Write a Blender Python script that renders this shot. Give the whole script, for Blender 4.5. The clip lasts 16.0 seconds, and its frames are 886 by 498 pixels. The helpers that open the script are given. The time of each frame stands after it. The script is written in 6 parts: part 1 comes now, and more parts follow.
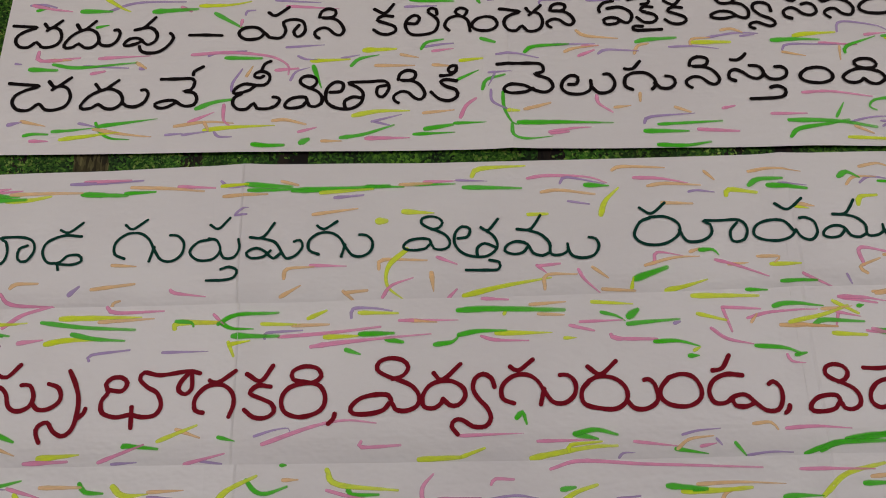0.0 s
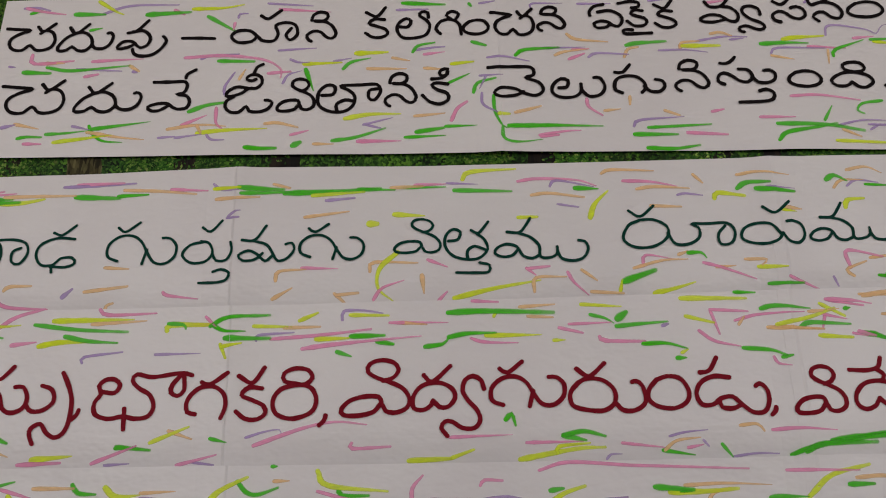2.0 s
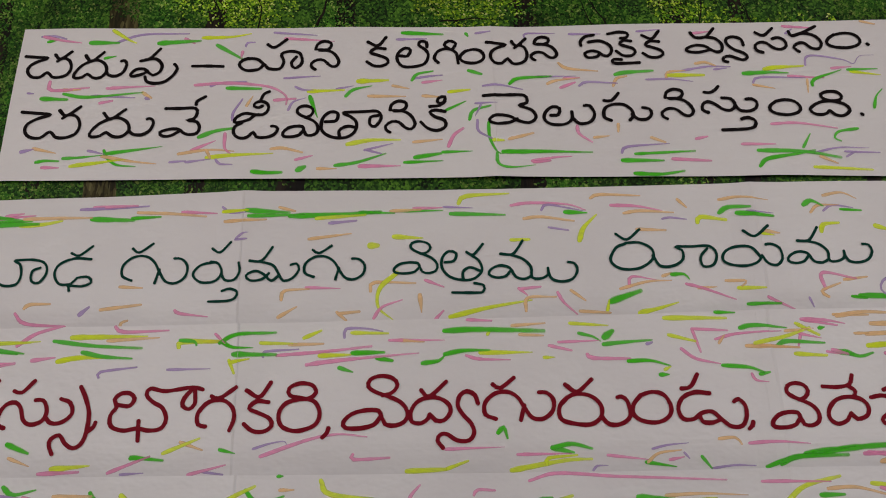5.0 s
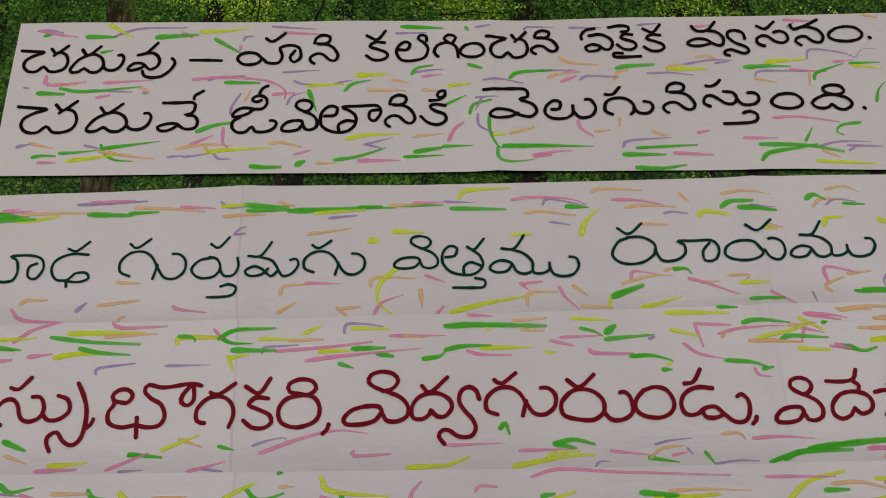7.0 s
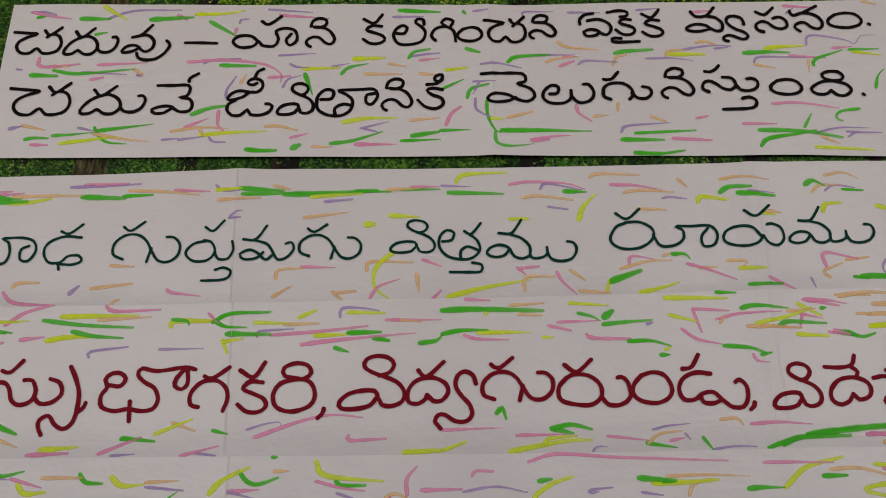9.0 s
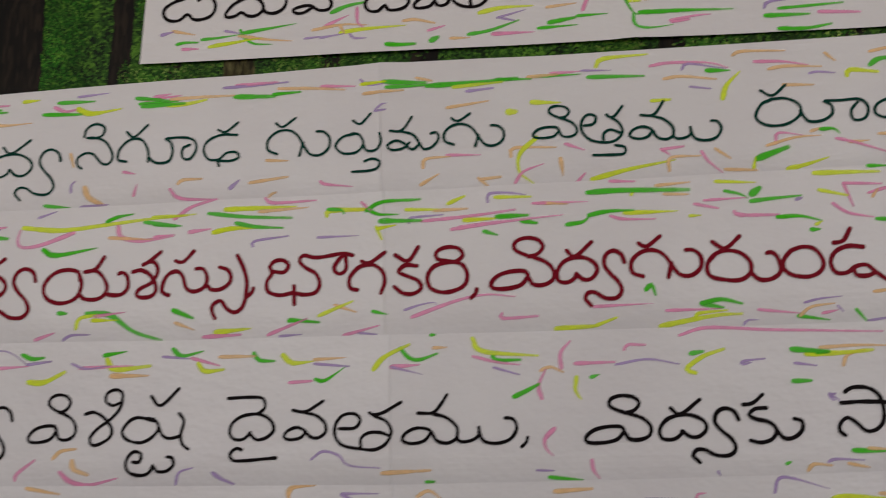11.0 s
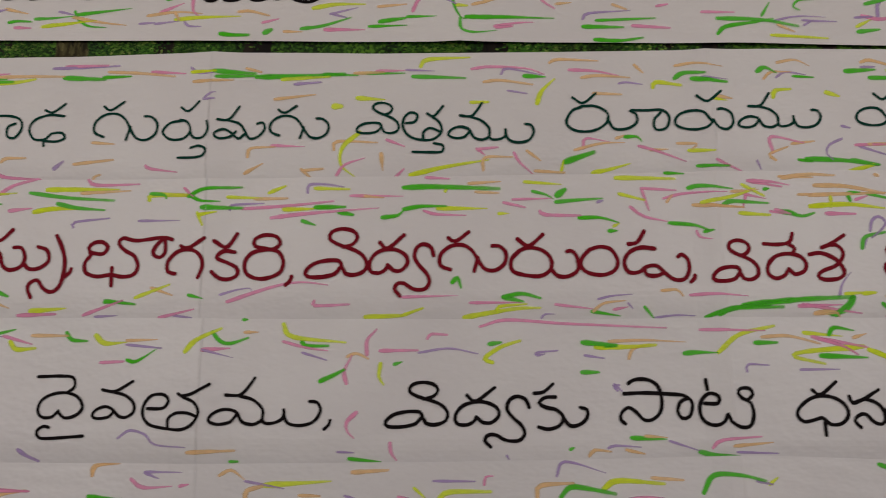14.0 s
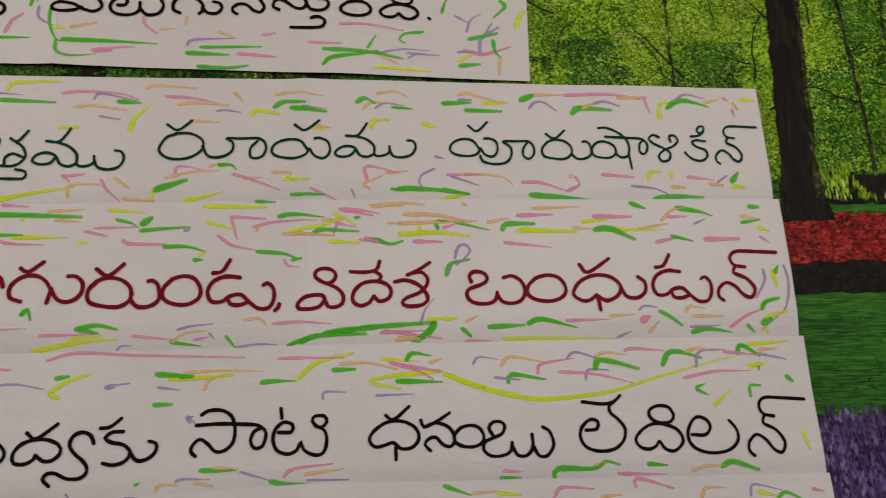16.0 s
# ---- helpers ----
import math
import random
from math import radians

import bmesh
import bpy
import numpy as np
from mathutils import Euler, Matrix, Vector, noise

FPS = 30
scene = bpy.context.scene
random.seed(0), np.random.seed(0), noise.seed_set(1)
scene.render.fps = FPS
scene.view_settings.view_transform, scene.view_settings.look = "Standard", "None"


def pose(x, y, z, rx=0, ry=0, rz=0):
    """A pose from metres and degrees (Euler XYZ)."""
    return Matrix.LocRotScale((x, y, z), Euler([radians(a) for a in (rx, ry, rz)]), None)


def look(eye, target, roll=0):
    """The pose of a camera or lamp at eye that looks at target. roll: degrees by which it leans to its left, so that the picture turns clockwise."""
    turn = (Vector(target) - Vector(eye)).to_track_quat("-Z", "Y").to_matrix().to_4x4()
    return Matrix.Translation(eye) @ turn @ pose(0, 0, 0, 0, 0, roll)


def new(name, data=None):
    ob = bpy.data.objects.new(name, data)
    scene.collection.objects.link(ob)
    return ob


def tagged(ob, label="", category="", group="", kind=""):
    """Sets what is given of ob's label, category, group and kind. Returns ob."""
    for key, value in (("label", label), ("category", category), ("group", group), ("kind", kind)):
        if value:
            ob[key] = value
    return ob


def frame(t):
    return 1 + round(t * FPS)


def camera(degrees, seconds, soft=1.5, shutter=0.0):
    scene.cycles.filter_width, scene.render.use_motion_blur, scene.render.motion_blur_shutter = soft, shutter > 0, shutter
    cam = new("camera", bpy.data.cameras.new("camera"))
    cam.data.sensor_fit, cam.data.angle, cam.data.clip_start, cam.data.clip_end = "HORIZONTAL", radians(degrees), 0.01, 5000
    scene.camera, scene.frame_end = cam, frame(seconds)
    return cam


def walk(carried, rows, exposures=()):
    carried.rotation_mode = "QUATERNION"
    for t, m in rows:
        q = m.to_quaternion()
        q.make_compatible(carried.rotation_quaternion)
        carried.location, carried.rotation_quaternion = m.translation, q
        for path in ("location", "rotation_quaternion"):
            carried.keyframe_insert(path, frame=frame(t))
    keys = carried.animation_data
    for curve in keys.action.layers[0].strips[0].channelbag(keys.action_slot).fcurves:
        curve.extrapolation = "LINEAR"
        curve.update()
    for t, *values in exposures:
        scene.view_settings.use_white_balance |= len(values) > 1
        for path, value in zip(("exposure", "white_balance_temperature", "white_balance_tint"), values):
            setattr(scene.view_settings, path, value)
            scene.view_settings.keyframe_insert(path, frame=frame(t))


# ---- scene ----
cam = camera(54.1, 16.0, soft=1.0, shutter=0.3)
PATH = [
    (0, (0.015, -0.997, 1.239), (0.022, 0.877, 1.939), -1.6),
    (0.5, (0.021, -1.005, 1.245), (0.025, 0.873, 1.935), -1.5),
    (1, (0.012, -1.007, 1.236), (0.021, 0.867, 1.934), -1.6),
    (1.5, (0.008, -1.01, 1.235), (0.017, 0.865, 1.931), -1.6),
    (2, (0.025, -1.008, 1.244), (0.035, 0.869, 1.934), -1.6),
    (2.5, (0.044, -1.016, 1.253), (0.054, 0.861, 1.942), -1.6),
    (3, (0.028, -1.042, 1.26), (0.037, 0.835, 1.951), -1.5),
    (3.5, (0.033, -1.05, 1.259), (0.043, 0.827, 1.948), -1.5),
    (4, (0.028, -1.069, 1.257), (0.035, 0.81, 1.941), -1.4),
    (6.5, (0.032, -1.076, 1.25), (0.049, 0.804, 1.932), -1.5),
    (7, (0.024, -1.064, 1.25), (0.042, 0.816, 1.932), -1.6),
    (7.5, (0.014, -1.069, 1.249), (0.038, 0.812, 1.929), -1.6),
    (8, (0.014, -1.065, 1.242), (0.033, 0.815, 1.925), -1.6),
    (10.3, (0.03, -1.027, 1.223), (0.079, 0.869, 1.859), -1.3),
    (10.5, (0.025, -1.025, 1.212), (-0.015, 0.881, 1.818), -0.9),
    (11, (-0.059, -1.062, 1.178), (-0.225, 0.861, 1.703), -1.4),
    (11.5, (-0.169, -1.091, 1.169), (-0.416, 0.83, 1.665), -1.4),
    (12, (-0.132, -1.09, 1.166), (-0.386, 0.829, 1.667), -0.9),
    (12.5, (-0.1, -1.097, 1.171), (-0.304, 0.832, 1.659), -0.5),
    (13, (-0.052, -1.099, 1.166), (-0.211, 0.832, 1.658), -0.2),
    (13.5, (0.006, -1.091, 1.159), (-0.068, 0.843, 1.663), -0.4),
    (14, (0.087, -1.094, 1.165), (0.083, 0.842, 1.667), -0.6),
    (14.5, (0.197, -1.077, 1.173), (0.274, 0.857, 1.676), -0.9),
    (15, (0.32, -1.097, 1.177), (0.471, 0.829, 1.692), -1.4),
    (15.5, (0.405, -1.106, 1.181), (0.614, 0.816, 1.694), -1.9),
    (16, (0.446, -1.118, 1.17), (0.747, 0.787, 1.698), -3.3),
]
walk(cam, [(t, look(eye, target, roll)) for t, eye, target, roll in PATH],
     exposures=((0, -0.04, 6490, 10), (8, -0.04, 6490, 10), (10.3, -0.08, 6520, 9.5), (11.5, -0.05, 6480, 9), (13, -0.09, 6600, 9.5), (14.5, -0.19, 6800, 10), (15.3, -0.10, 6880, 9.5), (16, 0.04, 6900, 9)))


# ---- world and light ----
world = bpy.data.worlds.new("sky")
scene.world = world
world.use_nodes = True
wn = world.node_tree
sky = wn.nodes.new("ShaderNodeTexSky")
sky.sky_type, sky.sun_disc = "NISHITA", False
sky.sun_elevation, sky.sun_rotation = radians(40), radians(200)
wn.nodes["Background"].inputs["Strength"].default_value = 0.1
wn.links.new(sky.outputs[0], wn.nodes["Background"].inputs["Color"])


def window_light(x, z, width, height, watts, colour):
    """Added lamp, never in view, in an opening of the wall behind the viewer."""
    data = bpy.data.lights.new("window_light", "AREA")
    data.shape, data.size, data.size_y, data.energy, data.color = "RECTANGLE", width, height, watts, colour
    lamp = new("window_light", data)
    lamp.matrix_world = look((x, ROOM_BACK + 0.06, z), (x, 0, z))
    return lamp


ROOM_LEFT, ROOM_RIGHT, ROOM_BACK, ROOM_TOP = -3.2, 3.2, -2.7, 3.0
# two invented lamp openings behind the viewer: middle x, middle z, width, height
LAMP_OPENINGS = ((-1.35, 2.0, 1.5, 1.2), (1.65, 2.0, 1.5, 1.2))
for opening in LAMP_OPENINGS:
    window_light(*opening, 22.0, (1.0, 0.932, 0.905))


# ---- materials ----
def material(name, rough=0.6, spec=0.5):
    m = bpy.data.materials.new(name)
    m.use_nodes = True
    b = m.node_tree.nodes["Principled BSDF"]
    b.inputs["Roughness"].default_value = rough
    b.inputs["Specular IOR Level"].default_value = spec
    return m, m.node_tree, b


def place(nt, scale=(1, 1, 1)):
    g = nt.nodes.new("ShaderNodeTexCoord")
    mp = nt.nodes.new("ShaderNodeMapping")
    mp.inputs["Scale"].default_value = scale
    nt.links.new(g.outputs["Object"], mp.inputs["Vector"])
    return mp.outputs["Vector"]


def grain(nt, vector, scale, detail=4, rough=0.6):
    n = nt.nodes.new("ShaderNodeTexNoise")
    n.inputs["Scale"].default_value, n.inputs["Detail"].default_value, n.inputs["Roughness"].default_value = scale, detail, rough
    nt.links.new(vector, n.inputs["Vector"])
    return n.outputs["Fac"]


def ramp(nt, fac, *stops):
    r = nt.nodes.new("ShaderNodeValToRGB")
    e = r.color_ramp.elements
    while len(e) < len(stops):
        e.new(0.5)
    for k, (at, colour) in zip(e, stops):
        k.position, k.color = at, (*colour, 1)
    nt.links.new(fac, r.inputs["Fac"])
    return r.outputs["Color"]


def mixed(nt, fac, a, b, kind="MIX"):
    x = nt.nodes.new("ShaderNodeMix")
    x.data_type, x.blend_type = "RGBA", kind
    for value, slot in ((fac, x.inputs[0]), (a, x.inputs[6]), (b, x.inputs[7])):
        if isinstance(value, (int, float)):
            slot.default_value = value
        elif isinstance(value, tuple):
            slot.default_value = (*value, 1)
        else:
            nt.links.new(value, slot)
    return x.outputs[2]


def relief(nt, b, fac, strength, distance):
    u = nt.nodes.new("ShaderNodeBump")
    u.inputs["Strength"].default_value, u.inputs["Distance"].default_value = strength, distance
    nt.links.new(fac, u.inputs["Height"])
    nt.links.new(u.outputs[0], b.inputs["Normal"])


def paper_material():
    m, nt, b = material("white_chart_paper", 0.44, 0.42)
    v = place(nt)
    fine = ramp(nt, grain(nt, v, 900, 3), (0.3, (0.745, 0.722, 0.73)), (0.7, (0.775, 0.752, 0.76)))
    wide = ramp(nt, grain(nt, v, 5, 3), (0.35, (0.965, 0.955, 0.962)), (0.65, (1, 1, 1)))
    sheet = nt.nodes.new("ShaderNodeObjectInfo")
    tint = ramp(nt, sheet.outputs["Random"], (0.0, (0.955, 0.955, 0.96)), (1.0, (1, 1, 1)))
    nt.links.new(mixed(nt, 1.0, mixed(nt, 1.0, fine, wide, "MULTIPLY"), tint, "MULTIPLY"), b.inputs["Base Color"])
    relief(nt, b, grain(nt, place(nt, (1, 1, 1.6)), 9, 4), 0.7, 0.006)
    return m


def ink_material(name, colour, rough=0.5):
    """Marker ink, a little patchy where the tip ran dry."""
    m, nt, b = material(name, rough, 0.04)
    v = place(nt)
    lighter = tuple(min(1, c * 1.3 + 0.004) for c in colour)
    patchy = ramp(nt, grain(nt, v, 130, 4), (0.3, colour), (0.75, lighter))
    nt.links.new(patchy, b.inputs["Base Color"])
    return m


def felt_material(name, colour):
    """Felt-pen colour on paper: a thin streaky stain, so that crossing strokes darken one another."""
    m, nt, b = material(name, 0.7, 0.08)
    streak = grain(nt, place(nt, (30, 30, 120)), 3, 3)
    info = nt.nodes.new("ShaderNodeObjectInfo")
    pale = tuple(c + (0.78 - c) * 0.12 for c in colour)
    body = ramp(nt, streak, (0.38, colour), (0.72, pale))
    tone = ramp(nt, info.outputs["Random"], (0.0, tuple(c * 0.92 for c in colour)), (1.0, tuple(c + (0.78 - c) * 0.25 for c in colour)))
    nt.links.new(mixed(nt, 0.35, body, tone), b.inputs["Base Color"])
    stain = nt.nodes.new("ShaderNodeBsdfTransparent")
    stain.inputs["Color"].default_value = (*(min(1.0, c / 0.78) ** 0.4 for c in colour), 1)
    mix = nt.nodes.new("ShaderNodeMixShader")
    cover = ramp(nt, streak, (0.30, (0.84, 0.84, 0.84)), (0.85, (0.55, 0.55, 0.55)))
    nt.links.new(cover, mix.inputs[0])
    nt.links.new(stain.outputs[0], mix.inputs[1])
    nt.links.new(b.outputs[0], mix.inputs[2])
    # the ink thins out at the rim and towards the tail of a stroke
    ink, bare, thin = nt.nodes.new("ShaderNodeAttribute"), nt.nodes.new("ShaderNodeBsdfTransparent"), nt.nodes.new("ShaderNodeMixShader")
    ink.attribute_name = "ink"
    nt.links.new(ink.outputs["Fac"], thin.inputs[0])
    nt.links.new(bare.outputs[0], thin.inputs[1])
    nt.links.new(mix.outputs[0], thin.inputs[2])
    nt.links.new(thin.outputs[0], nt.nodes["Material Output"].inputs["Surface"])
    return m


def wall_material(name, colour, scale=30):
    m, nt, b = material(name, 0.8, 0.3)
    v = place(nt)
    c = ramp(nt, grain(nt, v, scale, 4), (0.3, tuple(k * 0.93 for k in colour)), (0.7, colour))
    nt.links.new(c, b.inputs["Base Color"])
    relief(nt, b, grain(nt, v, 180, 3), 0.2, 0.002)
    return m


def print_material(name, dark, mid, light, cell=110, wide=14, stretch=(1, 1, 1), levels=(0.34, 0.52, 0.68)):
    """A printed photograph's texture of leaves, bark or petals: small blotches in larger drifts of light and dark."""
    m, nt, b = material(name, 0.5, 0.12)
    v = place(nt, stretch)
    vo = nt.nodes.new("ShaderNodeTexVoronoi")
    vo.inputs["Scale"].default_value = cell
    nt.links.new(v, vo.inputs["Vector"])
    bw = nt.nodes.new("ShaderNodeSeparateColor")
    nt.links.new(vo.outputs["Color"], bw.inputs[0])
    drift = grain(nt, v, wide, 5, 0.65)
    mx = nt.nodes.new("ShaderNodeMix")
    mx.inputs[0].default_value = 0.66
    nt.links.new(bw.outputs[0], mx.inputs[2])
    nt.links.new(drift, mx.inputs[3])
    c = ramp(nt, mx.outputs[0], (levels[0], dark), (levels[1], mid), (levels[2], light))
    nt.links.new(c, b.inputs["Base Color"])
    return m


def fleck_material(name, *stops, drift=16, low=0.28):
    """Printed leaves and petals, each island in a tint of its own."""
    m, nt, b = material(name, 0.5, 0.12)
    g = nt.nodes.new("ShaderNodeNewGeometry")
    c = ramp(nt, g.outputs["Random Per Island"], *stops)
    shade = ramp(nt, grain(nt, place(nt), drift, 5), (0.36, (low, low, low)), (0.62, (1, 1, 1)))
    nt.links.new(mixed(nt, 1.0, c, shade, "MULTIPLY"), b.inputs["Base Color"])
    return m


PAPER = paper_material()
INK = {"black": ink_material("black_ink", (0.0050, 0.0028, 0.0034)), "green": ink_material("dark_green_ink", (0.0015, 0.036, 0.025)),
       "red": ink_material("maroon_ink", (0.17, 0.003, 0.012))}
FELT = {"g": felt_material("green_felt_pen", (0.06, 0.61, 0.005)), "y": felt_material("lime_felt_pen", (0.80, 0.98, 0.02)),
        "o": felt_material("orange_felt_pen", (0.97, 0.62, 0.30)), "p": felt_material("pink_felt_pen", (0.95, 0.34, 0.58)),
        "v": felt_material("violet_felt_pen", (0.48, 0.34, 0.66))}
HUES = {"g": "green", "y": "lime yellow", "o": "orange", "p": "pink", "v": "violet"}
PLASTER = wall_material("plaster", (0.62, 0.6, 0.57))
FLOORING = wall_material("floor_cement", (0.32, 0.29, 0.27), 8)
FOREST = print_material("printed_forest", (0.004, 0.010, 0.003), (0.022, 0.078, 0.009), (0.10, 0.24, 0.022), 320, 13)
BARK = print_material("printed_bark", (0.004, 0.003, 0.003), (0.008, 0.0055, 0.004), (0.022, 0.015, 0.010), 110, 16, (2.2, 1, 0.35))
PALE_BARK = print_material("printed_mossy_bark", (0.014, 0.012, 0.004), (0.05, 0.042, 0.014), (0.13, 0.115, 0.045), 150, 16, (2, 1, 0.5))
OLIVE_BARK = print_material("printed_olive_bark", (0.008, 0.008, 0.003), (0.030, 0.034, 0.009), (0.085, 0.095, 0.025), 160, 20)
PETALS = print_material("printed_red_flowers", (0.05, 0.004, 0.004), (0.27, 0.015, 0.013), (0.52, 0.05, 0.042), 260, 24, (0.7, 1, 1.3))
SHADE = print_material("printed_shade", (0.003, 0.003, 0.002), (0.007, 0.006, 0.004), (0.018, 0.015, 0.009), 220, 15)
LAWN = print_material("printed_lawn", (0.008, 0.055, 0.006), (0.028, 0.145, 0.014), (0.07, 0.26, 0.03), 260, 9, (0.16, 1, 2.4), (0.3, 0.5, 0.75))
MUSCARI = print_material("printed_purple_flowers", (0.012, 0.012, 0.022), (0.055, 0.03, 0.12), (0.16, 0.10, 0.28), 210, 22, (1.6, 1, 0.8))
TULIPS = print_material("printed_tulips", (0.03, 0.05, 0.012), (0.33, 0.05, 0.03), (0.62, 0.42, 0.05), 60, 24, (1, 1, 0.8))
LEAF = fleck_material("printed_leaves", (0.0, (0.010, 0.055, 0.006)), (0.45, (0.035, 0.15, 0.013)), (0.8, (0.12, 0.32, 0.028)), (1.0, (0.40, 0.55, 0.12)), drift=12, low=0.10)
SUNLIT = fleck_material("printed_sunlit_leaves", (0.0, (0.06, 0.19, 0.004)), (0.5, (0.24, 0.50, 0.016)), (0.85, (0.56, 0.78, 0.05)), (1.0, (0.80, 0.86, 0.30)), drift=7, low=0.5)
BLOOM = fleck_material("printed_red_bloom", (0.0, (0.16, 0.008, 0.008)), (0.6, (0.40, 0.02, 0.018)), (1.0, (0.55, 0.05, 0.04)))
SPIKE = fleck_material("printed_purple_spike", (0.0, (0.05, 0.03, 0.11)), (0.6, (0.15, 0.09, 0.28)), (1.0, (0.32, 0.24, 0.46)))
TULIP = fleck_material("printed_tulip_heads", (0.0, (0.42, 0.03, 0.03)), (0.45, (0.62, 0.1, 0.06)), (0.6, (0.75, 0.5, 0.05)), (1.0, (0.8, 0.62, 0.1)))
CLEARING = print_material("printed_clearing", (0.02, 0.06, 0.003), (0.15, 0.34, 0.010), (0.44, 0.66, 0.04), 330, 9)
LUSH = fleck_material("printed_lush_leaves", (0.0, (0.006, 0.05, 0.005)), (0.5, (0.022, 0.14, 0.010)), (0.85, (0.06, 0.27, 0.018)), (1.0, (0.18, 0.42, 0.05)))
STRAW = fleck_material("printed_dry_leaves", (0.0, (0.05, 0.045, 0.012)), (0.6, (0.13, 0.11, 0.035)), (1.0, (0.28, 0.25, 0.10)))
GLIMPSE = fleck_material("printed_bright_foliage", (0.0, (0.50, 0.66, 0.10)), (0.6, (0.70, 0.80, 0.25)), (1.0, (0.82, 0.86, 0.5)), drift=20, low=0.5)
BLADE = fleck_material("printed_grass", (0.0, (0.015, 0.07, 0.01)), (0.6, (0.04, 0.15, 0.02)), (1.0, (0.1, 0.25, 0.04)))


# ---- meshes ----
def mesh_of(name, verts, faces, mat, smooth=False):
    me = bpy.data.meshes.new(name)
    me.from_pydata(verts, [], faces)
    me.materials.append(mat)
    if smooth:
        me.polygons.foreach_set("use_smooth", [True] * len(me.polygons))
    me.update()
    return me


def part(name, me, parent, label=""):
    ob = new(name, me)
    ob.parent = parent
    return tagged(ob, label)


def block(name, x0, x1, y0, y1, z0, z1, mat, label, category):
    v = [(x, y, z) for x in (x0, x1) for y in (y0, y1) for z in (z0, z1)]
    f = [(0, 1, 3, 2), (4, 6, 7, 5), (0, 4, 5, 1), (2, 3, 7, 6), (0, 2, 6, 4), (1, 5, 7, 3)]
    return tagged(new(name, mesh_of(name, v, f, mat)), label, category, kind="structure")


# ---- the room, closed round the viewer ----
block("wall_north", ROOM_LEFT, ROOM_RIGHT, 0.002, 0.15, 0, ROOM_TOP, PLASTER, "plastered wall behind the forest mural", "wall")
block("wall_west", ROOM_LEFT - 0.15, ROOM_LEFT, ROOM_BACK, 0.15, 0, ROOM_TOP, PLASTER, "plain plastered side wall of the room", "wall")
block("wall_east", ROOM_RIGHT, ROOM_RIGHT + 0.15, ROOM_BACK, 0.15, 0, ROOM_TOP, PLASTER, "plain plastered side wall of the room", "wall")
block("floor", ROOM_LEFT - 0.15, ROOM_RIGHT + 0.15, ROOM_BACK - 0.15, 0.15, -0.15, 0, FLOORING, "plain grey cement floor of the room", "floor")
block("ceiling", ROOM_LEFT - 0.15, ROOM_RIGHT + 0.15, ROOM_BACK - 0.15, 0.15, ROOM_TOP, ROOM_TOP + 0.12, PLASTER, "plain plastered ceiling of the room", "ceiling")


def back_wall():
    """The wall behind the viewer, with two openings cut through for added lamps."""
    y0, y1 = ROOM_BACK - 0.15, ROOM_BACK
    v, f, left, spans = [], [], ROOM_LEFT, []
    for wx, wz, ww, wh in LAMP_OPENINGS:
        spans += [(left, wx - ww / 2, 0, ROOM_TOP), (wx - ww / 2, wx + ww / 2, 0, wz - wh / 2), (wx - ww / 2, wx + ww / 2, wz + wh / 2, ROOM_TOP)]
        left = wx + ww / 2
    for x0, x1, z0, z1 in spans + [(left, ROOM_RIGHT, 0, ROOM_TOP)]:
        n = len(v)
        v += [(x, y, z) for x in (x0, x1) for y in (y0, y1) for z in (z0, z1)]
        f += [tuple(n + k for k in q) for q in ((0, 1, 3, 2), (4, 6, 7, 5), (0, 4, 5, 1), (2, 3, 7, 6), (0, 2, 6, 4), (1, 5, 7, 3))]
    tagged(new("wall_south", mesh_of("wall_south", v, f, PLASTER)), "plastered wall with two openings cut for the added lamps", "wall", kind="structure")


back_wall()

# ---- the forest mural pasted on the wall ----
MX0, MX1, MZ0, MZ1 = -1.5, 1.6, 0.55, 2.45
mural = tagged(new("wall_mural"), "photo mural of a green forest with flower beds", "mural")


def flat(name, outline, y, mat, label=""):
    """One flat printed area of the mural, from its outline in x and z."""
    v = [(x, y, z) for x, z in outline]
    return part(name, mesh_of(name, v, [tuple(range(len(v)))], mat), mural, label)


def ragged(points, amount, seed, step=0.02):
    """A closed outline with an uneven, natural edge."""
    rnd, out = random.Random(seed), []
    for (xa, za), (xb, zb) in zip(points, points[1:] + points[:1]):
        n = max(1, int(math.hypot(xb - xa, zb - za) / step))
        for k in range(n):
            t = k / n
            out.append((xa + (xb - xa) * t + rnd.uniform(-amount, amount), za + (zb - za) * t + rnd.uniform(-amount, amount)))
    return out


flat("printed_forest", [(MX0, MZ0), (MX1, MZ0), (MX1, MZ1), (MX0, MZ1)], -0.0002, FOREST, "printed dense green forest foliage")


def trunk(x, w, z0, z1, mat, seed, lean=0.0, flare=0.25, y=-0.0006):
    top = [(x - w / 2 + lean, z1), (x + w / 2 + lean, z1)]
    foot = [(x + w / 2, z0 + 0.07), (x + w * (0.5 + flare), z0), (x - w * (0.5 + flare), z0), (x - w / 2, z0 + 0.07)]
    flat("printed_trunk", ragged(top + foot, 0.0022, seed, 0.012), y, mat, "printed dark tree trunk")


